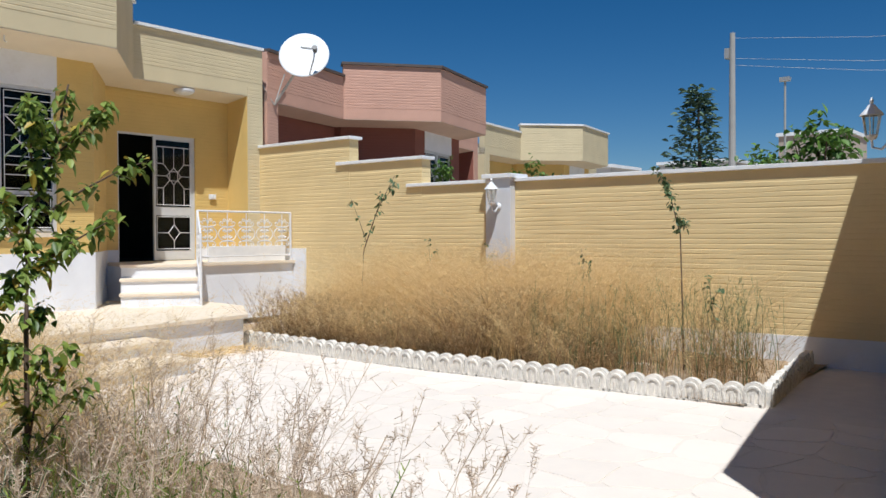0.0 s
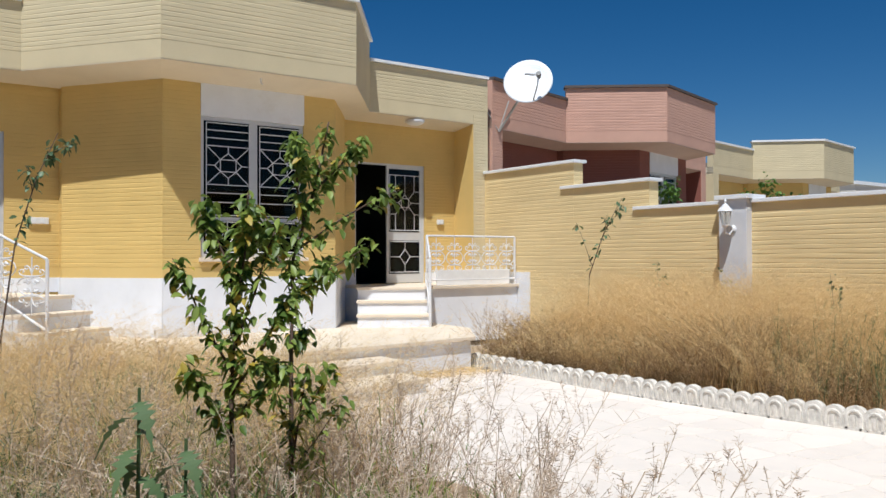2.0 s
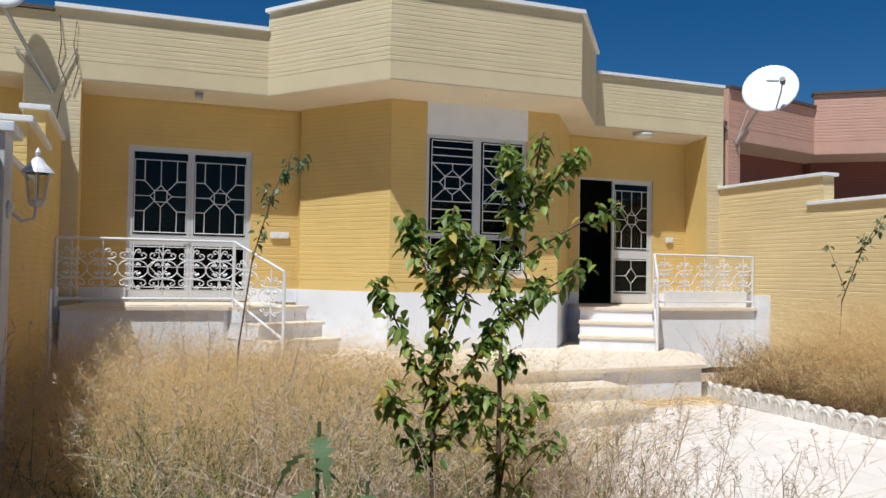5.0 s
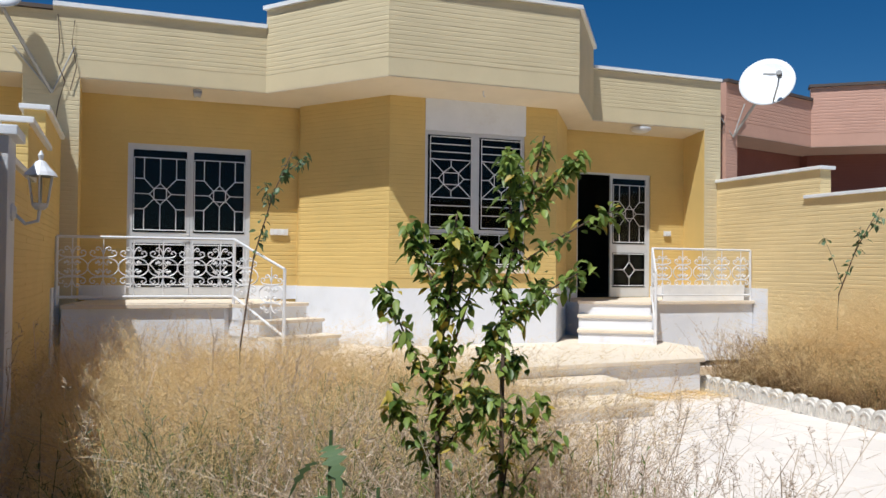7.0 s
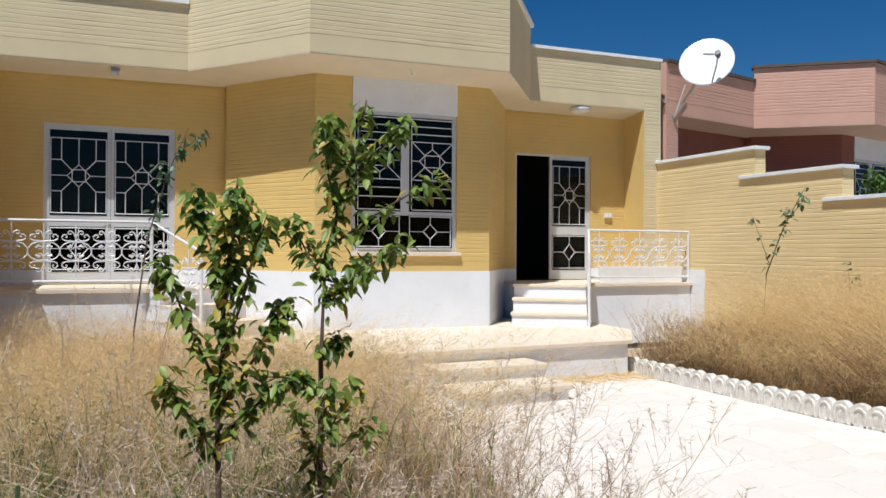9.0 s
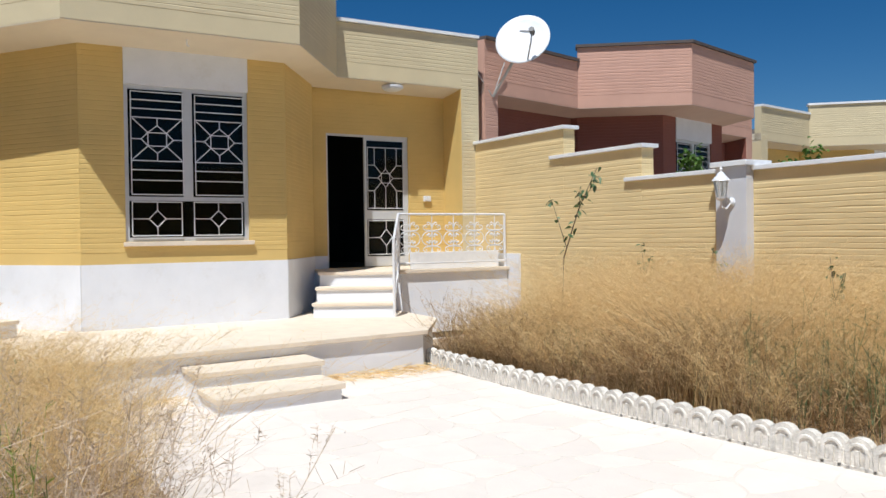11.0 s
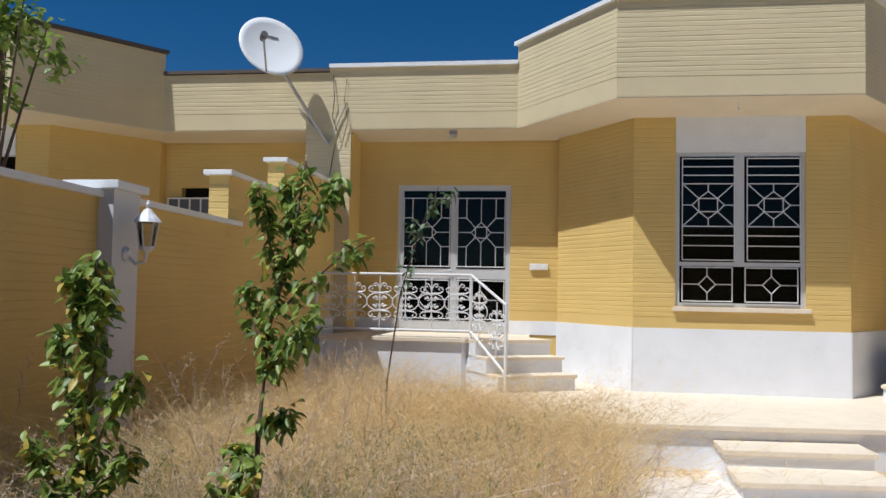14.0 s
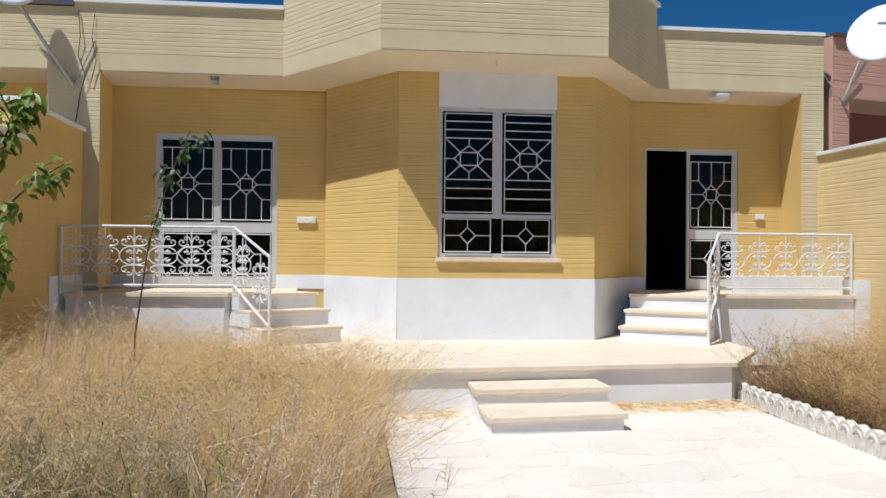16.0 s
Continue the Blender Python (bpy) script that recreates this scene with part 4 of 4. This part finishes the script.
for cx, cy, cr, cn, ch in ((-3.4, 1.7, 0.55, 260, 0.72), (-0.6, 0.75, 0.7, 420, 0.66), (0.15, 0.55, 0.5, 420, 0.60), (-0.35, 1.25, 0.35, 160, 0.7), (0.45, 0.95, 0.35, 200, 0.55), (-4.3, 2.4, 0.4, 110, 0.7), (-2.3, 0.6, 0.6, 240, 0.78), (-2.1, 1.6, 0.5, 170, 0.75), (-2.0, 8.1, 0.8, 150, 0.75), (-4.8, 7.8, 0.5, 90, 0.55)):
    xy = np.stack([RNG.normal(cx, cr * 0.5, cn), RNG.normal(cy, cr * 0.5, cn)], 1)
    if cy > 5:
        xy[:, 1] = np.maximum(xy[:, 1], 7.4 + RNG.uniform(0, 0.3, cn))
    weed_patch("green_weeds", "low grey-green leafy weeds among the straw", xy, RNG.uniform(0.45, 1.0, cn) * ch, 0.5, 18, 0.06, 0.0045, SAGE, from_u=0.2, spread=0.9)
n = 800
xy = np.stack([-6.20 + 0.42 * RNG.uniform(0, 1, n) ** 2.2, RNG.uniform(5.42, 6.98, n)], 1)
p0 = np.concatenate([xy, GROUND_Z + RNG.uniform(0.0, 0.05, (n, 1))], 1)
q = np.concatenate([RNG.normal(size=(n, 2)) * 0.09, RNG.uniform(-0.01, 0.03, (n, 1))], 1)
tagged(new("straw_litter", ribbon_mesh("straw_litter", p0, p0 + q, np.full(n, 0.003), np.full(n, 0.002), STRAW)), "dry straw blown against the terrace foot", "straw", kind="stuff")


n = 220
xy = np.stack([-5.90 + 0.35 * RNG.uniform(0, 1, n) ** 2, RNG.uniform(3.35, 4.05, n)], 1)
p0 = np.concatenate([xy, GROUND_Z + RNG.uniform(0.0, 0.04, (n, 1))], 1)
q = np.concatenate([RNG.normal(size=(n, 2)) * 0.08, RNG.uniform(-0.01, 0.03, (n, 1))], 1)
tagged(new("straw_litter", ribbon_mesh("straw_litter", p0, p0 + q, np.full(n, 0.003), np.full(n, 0.002), STRAW)), "dry straw lying beside the yard steps", "straw", kind="stuff")


def twig_plants(spots):
    """Dead branching weeds with rows of small pods, near the walker."""
    p0s, p1s, ws = [], [], []
    for x, y, h in spots:
        base = np.array([x, y, GROUND_Z + 0.02])
        lean = np.append(RNG.normal(size=2) * 0.26 + np.array([0.06, 0.10]), 1.0)
        top = base + lean * h
        for k in range(5):
            a, b = base + (top - base) * k / 5, base + (top - base) * (k + 1) / 5
            p0s.append(a); p1s.append(b); ws.append(0.0022)
        for k in range(13):
            u = RNG.uniform(0.25, 1.0)
            s = base + (top - base) * u
            d = np.append(RNG.normal(size=2) * 0.8, 1.3 + RNG.uniform(0, 0.9))
            d /= np.linalg.norm(d)
            ln = h * RNG.uniform(0.18, 0.42) * (1.3 - u)
            e = s + d * ln
            m = s + d * ln * 0.5 + np.array([0, 0, -0.01])
            p0s += [s, m]; p1s += [m, e]; ws += [0.0013, 0.001]
            for j in range(13):
                t = s + (e - s) * RNG.uniform(0.2, 1.0)
                o = RNG.normal(size=3)
                o[2] = abs(o[2]) * 0.7
                o = o / np.linalg.norm(o) * RNG.uniform(0.010, 0.028)
                p0s.append(t); p1s.append(t + o); ws.append(0.0012)
    w = np.array(ws)
    ob = new("dead_weeds", ribbon_mesh("dead_weeds", np.array(p0s), np.array(p1s), w, w * 0.7, TWIG))
    return tagged(ob, "grey-brown dead branching weeds with small pods", "weeds", kind="stuff")


twig_plants([(x, y, RNG.uniform(0.50, 0.92)) for x, y in patchy(270, -2.7, 0.75, 0.7, 2.95, in_left)] + [(x, y, RNG.uniform(0.7, 1.2)) for x, y in patchy(60, -5.0, -1.6, -0.2, 1.6, in_left)] + [(RNG.uniform(-0.5, 0.7), RNG.uniform(2.3, 2.9), RNG.uniform(0.35, 0.62)) for _ in range(24)])


def leaf_blade(vs, fs, p, d, length, width):
    """A folded, curling leaf: two halves along a drooping midrib."""
    d = d.normalized()
    side = d.cross(Vector((0, 0, 1)))
    side = Vector((1, 0, 0)) if side.length < 0.01 else side.normalized()
    side = (side + Vector((random.uniform(-0.5, 0.5), random.uniform(-0.5, 0.5), random.uniform(-0.7, 0.7)))).normalized()
    up = side.cross(d)
    i = len(vs)
    sag = random.uniform(0.15, 0.45)
    vs.append(p)
    for t, w in ((0.28, 0.8), (0.55, 1.0), (0.80, 0.6)):
        m = p + d * length * t + Vector((0, 0, -length * sag * t * t))
        vs += [m + side * width * w + up * width * 0.4 * w, m, m - side * width * w + up * width * 0.4 * w]
    vs.append(p + d * length + Vector((0, 0, -length * sag)))
    fs += [(i, i + 1, i + 2), (i, i + 2, i + 3)]
    for k in (1, 4):
        fs += [(i + k, i + k + 3, i + k + 4, i + k + 1), (i + k + 1, i + k + 4, i + k + 5, i + k + 2)]
    fs += [(i + 7, i + 10, i + 8), (i + 8, i + 10, i + 9)]


def leaf_part(name, vs, fs, mat, parent, label):
    me = bpy.data.meshes.new(name)
    me.from_pydata([tuple(v) for v in vs], [], fs)
    me.materials.append(mat)
    me.shade_smooth()
    ob = new(name, me)
    ob.parent = parent
    return tagged(ob, label, kind="stuff")


def sapling(label, x, y, trunk, limbs, leaves, size, r0, mat=LEAF, yellow=0.06, category="tree", name="fruit_sapling"):
    """A young tree: trunk points, limbs as (start height share, end point, droop), leaves strung along them."""
    root = thing(name, x, y, GROUND_Z + 0.02, label, category)
    pts = [Vector(p) for p in trunk]
    bm = bm_new()
    tube(bm, pts, r0, 7, r0 * 0.3)
    part("trunk", bm, BARK, root, smooth=True)
    def on_trunk(u):
        k = u * (len(pts) - 1)
        i = min(int(k), len(pts) - 2)
        return pts[i].lerp(pts[i + 1], k - i)
    lines = [(on_trunk(0.5 + 0.5 * i / 8), on_trunk(min(1, 0.5 + 0.5 * (i + 1) / 8))) for i in range(8)]
    for u, end, sag in limbs:
        a, e = on_trunk(u), Vector(end)
        m1 = a.lerp(e, 0.4) + Vector((random.uniform(-0.02, 0.02), random.uniform(-0.02, 0.02), sag))
        m2 = a.lerp(e, 0.75) + Vector((0, 0, sag * 0.7))
        bm = bm_new()
        tube(bm, [a, m1, m2, e], r0 * 0.45, 5, r0 * 0.12)
        part("limb", bm, BARK, root, smooth=True)
        lines += [(a.lerp(m1, 0.3), m1), (m1, m2), (m2, e), (m2, e)]
    for nm, share, mt in (("foliage", 1 - yellow, mat), ("yellow_foliage", yellow, LEAFY)):
        vs, fs = [], []
        for _ in range(int(leaves * share)):
            a, b = random.choice(lines)
            p = a.lerp(b, random.random()) + Vector((random.gauss(0, 0.018), random.gauss(0, 0.018), random.gauss(0, 0.02)))
            d = Vector((random.gauss(0, 1), random.gauss(0, 1), random.uniform(-1.3, 0.3)))
            leaf_blade(vs, fs, p, d, size * random.uniform(0.6, 1.2), size * random.uniform(0.22, 0.34))
        leaf_part(nm, vs, fs, mt, root, "yellowed leaves" if mt is LEAFY else "")
    return root


def away(r, f, z):
    """A point to the side (r) and back (f) of a tree as met on the walk."""
    return (0.40 * r - 0.917 * f, 0.917 * r + 0.40 * f, z)


sapling("young peach tree with drooping green leaves among dry weeds", -0.48, 1.33,
        [(0, 0, 0), away(-0.01, 0, 0.48), away(-0.02, 0.01, 0.95), away(0.0, 0.02, 1.34), away(0.04, 0.0, 1.66)],
        [(0.55, away(-0.22, 0.05, 1.43), 0.0), (0.6, away(0.14, -0.05, 1.55), 0.02), (0.5, away(0.2, 0.03, 1.30), 0.02), (0.42, away(-0.16, -0.05, 1.07), -0.02), (0.45, away(0.17, 0.06, 1.05), 0.0), (0.68, away(-0.12, 0.08, 1.62), 0.02), (0.7, away(0.05, -0.08, 1.59), 0.02)],
        1000, 0.048, 0.013, yellow=0.12)
sapling("young peach tree with a long leaning limb and green leaves", -0.90, 1.74,
        [(0, 0, 0), away(0, 0, 0.57), away(0.0, 0.0, 1.05), away(0.01, 0.03, 1.43), away(0.10, 0.04, 1.72), away(0.16, 0.03, 2.01)],
        [(0.62, away(0.46, 0.0, 1.72), 0.03), (0.55, away(-0.12, 0.05, 1.55), 0.0), (0.7, away(0.02, -0.06, 1.91), 0.02), (0.5, away(0.17, 0.05, 1.43), 0.0), (0.8, away(0.30, 0.04, 1.93), 0.0), (0.8, away(0.02, 0.08, 1.95), 0.0), (0.5, away(0.32, -0.08, 1.48), 0.02), (0.42, away(0.06, 0.1, 1.10), 0.0), (0.35, away(-0.10, 0.0, 1.00), 0.0)],
        1080, 0.048, 0.013, yellow=0.05)
sapling("low bushy peach shoot beside the saplings", -0.78, 1.62, [(0, 0, 0), (0.0, 0.03, 0.4), (0.02, 0.08, 0.75), (0.03, 0.12, 1.0)],
        [(0.5, (0.05, 0.28, 0.85), 0.0), (0.6, (-0.05, 0.0, 0.9), 0.0), (0.7, (0.1, 0.2, 1.0), 0.0)], 210, 0.05, 0.008, yellow=0.15)
sapling("bare young sapling with few leaves in the dry grass", -5.66, 8.42, [(0, 0, 0), (0.02, 0.0, 0.8), (0.05, 0.0, 1.2), (0.28, 0.03, 1.75), (0.58, 0.05, 2.20)],
        [(0.55, (-0.20, 0.0, 1.92), 0.03), (0.8, (0.66, 0.0, 2.1), 0.0), (0.7, (0.42, -0.05, 2.0), 0.0)], 60, 0.075, 0.012, SAGE, 0.0)
sapling("slender green sapling in the kerbed bed", -1.05, 8.40, [(0, 0, 0), (-0.02, 0, 0.8), (-0.04, 0, 1.4), (-0.15, 0, 1.8), (-0.32, 0, 2.12)],
        [(0.6, (0.02, 0, 1.5), 0.0), (0.75, (-0.22, 0.05, 1.95), 0.0)], 150, 0.06, 0.01, SAGE, 0.0)
sapling("thin sapling with pale leaves before the closed door", -5.2, 1.26, [(0, 0, 0), (0, 0.02, 0.8), (0, 0.12, 1.55), (0, 0.28, 2.1), (0, 0.44, 2.48)],
        [(0.85, (0, 0.58, 2.44), 0.0), (0.7, (0, 0.2, 2.2), 0.0)], 85, 0.07, 0.010, SAGE, 0.0)
for x, y, h in ((-4.9, 9.0, 1.35), (-4.2, 9.35, 1.3), (-2.3, 8.6, 1.25), (-0.75, 8.4, 1.0)):
    sapling("small leafy weed rising from the dry grass", x, y, [(0, 0, 0), (0.02, 0, h * 0.5), (-0.05, 0, h)], [(0.7, (0.08, 0.02, h * 0.9), 0.0)], 34, 0.06, 0.006, SAGE, 0.0, "weed", "tall_weed")


def thistle(x, y, h, label):
    root = thing("thistle", x, y, GROUND_Z + 0.02, label, "plant", "thistles")
    bm = bm_new()
    tube(bm, [(0, 0, 0), (0.01, 0, h * 0.5), (0, 0.01, h)], 0.006, 6, 0.004)
    part("stem", bm, SAGE, root)
    for k in range(22):
        u = 0.35 + 0.65 * k / 22
        a = 2.4 * k
        ln = 0.125 * (1.1 - u * 0.4)
        vs, fs = [], []
        prev = None
        for j in range(14):
            t = j / 13
            c = Vector((math.cos(a) * ln * t, math.sin(a) * ln * t, h * u + 0.12 * ln * math.sin(t * 2.4) - 0.10 * t * t))
            w = 0.018 * math.sin(math.pi * min(0.97, t + 0.08)) * (1.6 if j % 2 else 0.4) + 0.002
            s = Vector((-math.sin(a), math.cos(a), 0.2)) * w
            i = len(vs)
            vs += [c - s, c, c + s]
            if j:
                fs += [(i - 3, i, i + 1, i - 2), (i - 2, i + 1, i + 2, i - 1)]
        me = bpy.data.meshes.new("leaf")
        me.from_pydata([tuple(v) for v in vs], [], fs)
        me.materials.append(SAGE)
        ob = new("leaf", me)
        ob.parent = root


thistle(0.39, 0.735, 1.14, "dark green thistle with long toothed leaves")
thistle(0.42, 0.83, 1.02, "pale green thistle with a long drooping leaf")


# ---- beyond the walls ----
def bush(name, label, x, y, z0, z1, rx, ry, n, mat, size, category="bush"):
    root = thing(name, x, y, 0, label, category)
    bm = bm_new()
    tube(bm, [(0, 0, -0.14), (0.03, 0, z0 * 0.6 + 0.1), (0, 0.02, (z0 + z1) / 2)], 0.05, 6, 0.02)
    part("trunk", bm, BARK, root)
    for k in range(5):
        a = 1.3 * k
        bm = bm_new()
        tube(bm, [(0, 0, z0 * 0.7), (rx * 0.6 * math.cos(a), ry * 0.6 * math.sin(a), z0 + (z1 - z0) * 0.7)], 0.02, 5, 0.006)
        part("limb", bm, BARK, root)
    vs, fs = [], []
    clumps = [(random.gauss(0, 0.45) * rx, random.gauss(0, 0.45) * ry, random.uniform(z0, z1)) for _ in range(max(6, n // 40))]
    for _ in range(n):
        c = random.choice(clumps)
        p = Vector((c[0] + random.gauss(0, 0.16) * rx, c[1] + random.gauss(0, 0.16) * ry, c[2] + random.gauss(0, 0.12)))
        leaf_blade(vs, fs, p, Vector((random.gauss(0, 1), random.gauss(0, 1), random.uniform(-1, 0.6))), size * random.uniform(0.6, 1.2), size * 0.32)
    leaf_part("crown", vs, fs, mat, root, "")
    return root


bush("vine", "bright green vine climbing behind the garden wall", -0.42, 10.9, 1.9, 2.75, 0.55, 0.4, 700, HEDGE, 0.11)
bush("vine", "green vine leaves over the garden wall", -1.5, 11.2, 1.8, 2.32, 0.6, 0.4, 350, HEDGE, 0.10)
bush("bush", "green bush in the neighbour's garden", -8.6, 17.2, 2.2, 3.05, 0.7, 0.5, 500, HEDGE, 0.13)
bush("bush", "green shrub before the neighbour's window", -8.2, 13.4, 1.9, 2.75, 0.4, 0.4, 300, HEDGE, 0.12)
bush("tree", "dark leafy tree beyond the shaded garden wall", -5.2, -2.55, 3.3, 4.5, 0.9, 0.55, 600, LEAF, 0.13, "tree")
for x, y, z in ((-13.5, 40, 4.6), (-10.5, 38, 4.3), (-7.0, 34, 3.9), (-10.0, 52, 4.9), (-16, 46, 5.2)):
    bush("tree", "distant green tree over the garden walls", x, y, z * 0.55, z, 2.0, 1.6, 900, HEDGE, 0.35, "tree")


def conifer(x, y, h):
    root = thing("conifer", x, y, 0, "tall dark green conifer beyond the houses", "tree")
    bm = bm_new()
    tube(bm, [(0, 0, -0.14), (0.1, 0, h * 0.5), (0, 0, h)], 0.16, 8, 0.02)
    part("trunk", bm, BARK, root)
    vs, fs = [], []
    for k in range(60):
        z = h * (0.35 + 0.65 * k / 60)
        a = 2.4 * k
        reach = (1 - (z / h) ** 1.6) * h * 0.26 * random.uniform(0.55, 1.15) + 0.15
        for j in range(20):
            t = random.random() ** 0.7
            p = Vector((math.cos(a) * reach * t, math.sin(a) * reach * t, z + 0.25 * t + random.gauss(0, 0.1)))
            p += Vector((random.gauss(0, 0.12), random.gauss(0, 0.12), 0))
            leaf_blade(vs, fs, p, Vector((math.cos(a) + random.gauss(0, 0.6), math.sin(a) + random.gauss(0, 0.6), 0.4)), 0.32, 0.07)
    leaf_part("crown", vs, fs, PINE, root, "")


conifer(-9.6, 30, 6.45)


def utility_pole(x, y, h, lamp):
    root = thing("utility_pole", x, y, 0, "grey street lamp pole" if lamp else "tapered concrete utility pole with a small fuse box", "pole")
    bm = bm_new()
    tube(bm, [(0, 0, -0.14), (0, 0, h)], 0.13 if not lamp else 0.06, 10, 0.075 if not lamp else 0.04)
    part("shaft", bm, CONCRETE, root)
    bm = bm_new()
    if lamp:
        box(bm, -0.2, 0.2, -0.1, 0.1, h - 0.05, h + 0.12)
    else:
        box(bm, -0.20, -0.07, -0.12, 0.12, h - 0.75, h - 0.45)
    part("lamp_head" if lamp else "fuse_box", bm, STEEL, root)
    return root


utility_pole(-6.53, 25, 7.3, False)
utility_pole(-8.0, 35, 7.5, True)
for k, z in enumerate((7.15, 6.55, 6.35)):
    ob = thing("power_cable", -6.53, 25, z, "thin power cable strung from the pole", "cable", "power cables")
    bm = bm_new()
    tube(bm, [(u * 14, u * 3, -0.5 * math.sin(math.pi * u) - 0.25 * k * u) for u in (0, 0.25, 0.5, 0.75, 1)], 0.004, 4)
    part("wire", bm, STEEL, ob)


def far_block(x, y, w, d, h, mat, label):
    root = thing("apartment_building", x, y, 0, label, "building")
    bm = bm_new()
    box(bm, -w / 2, w / 2, -d / 2, d / 2, -0.14, h)
    part("wall", bm, mat, root)
    bm = bm_new()
    box(bm, -w / 2 - 0.15, w / 2 + 0.15, -d / 2 - 0.15, d / 2 + 0.15, h, h + 0.25)
    part("roof", bm, CAPW, root)
    for i in range(int(w / 2.2)):
        for j in range(int(h / 3)):
            bm = bm_new()
            cx = -w / 2 + 1.2 + 2.2 * i
            box(bm, cx - 0.5, cx + 0.5, -d / 2 - 0.03, -d / 2 - 0.005, 1.1 + 3 * j, 2.4 + 3 * j)
            part("window", bm, DARKM, root)


far_block(-14.5, 66, 4.6, 6, 8.4, FARB, "distant brown brick building")
far_block(-24, 68, 6, 6, 7.0, FARW, "distant pale rendered building")
far_block(-30.5, 62, 4, 5, 6.6, FARW, "distant white building with a flat roof")
far_block(-34, 58, 5, 5, 7.4, FARW, "distant white building behind the row")


# ---- paving stones ----
def paving(x0, x1, y0, y1, cell, skip):
    nx, ny = round((x1 - x0) / cell), round((y1 - y0) / cell)
    rnd = random.Random(11)
    grid = [[Vector((x0 + (x1 - x0) * i / nx + (rnd.uniform(-0.34, 0.34) * cell if 0 < i < nx else 0), y0 + (y1 - y0) * j / ny + (rnd.uniform(-0.34, 0.34) * cell if 0 < j < ny else 0))) for j in range(ny + 1)] for i in range(nx + 1)]
    for i in range(nx):
        for j in range(ny):
            q = [grid[i][j], grid[i + 1][j], grid[i + 1][j + 1], grid[i][j + 1]]
            c = sum(q, Vector((0, 0))) / 4
            if skip(c.x, c.y):
                continue
            pts = []
            for k in range(4):
                a, b = q[k], q[(k + 1) % 4]
                pts += [a.lerp(b, 0.14), a.lerp(b, 0.5) + Vector((rnd.uniform(-0.02, 0.02), rnd.uniform(-0.02, 0.02))), a.lerp(b, 0.86)]
            pts = [c + (p - c) * (1 - 0.011 / max(0.05, (p - c).length)) for p in pts]
            bm = bm_new()
            z = GROUND_Z + rnd.uniform(-0.0008, 0.0012)
            lo = [bm.verts.new((p.x, p.y, GROUND_Z - 0.012)) for p in pts]
            hi = [bm.verts.new((p.x, p.y, z - 0.0015)) for p in pts]
            top = [bm.verts.new((c.x + (p.x - c.x) * 0.97, c.y + (p.y - c.y) * 0.97, z)) for p in pts]
            bm.faces.new(top)
            for u, v in ((lo, hi), (hi, top)):
                for k in range(len(pts)):
                    m = (k + 1) % len(pts)
                    bm.faces.new((u[k], u[m], v[m], v[k]))
            part("paving_stone", bm, PAVE, pavement)


paving(-6.3, 1.6, 3.34, 7.0, 0.40, lambda x, y: (x < -4.95 and 4.05 < y < 5.45) or x < -5.75 - (y - 2.4) * 0.09 or x > 1.66 - (y - 4.0) * 0.186)
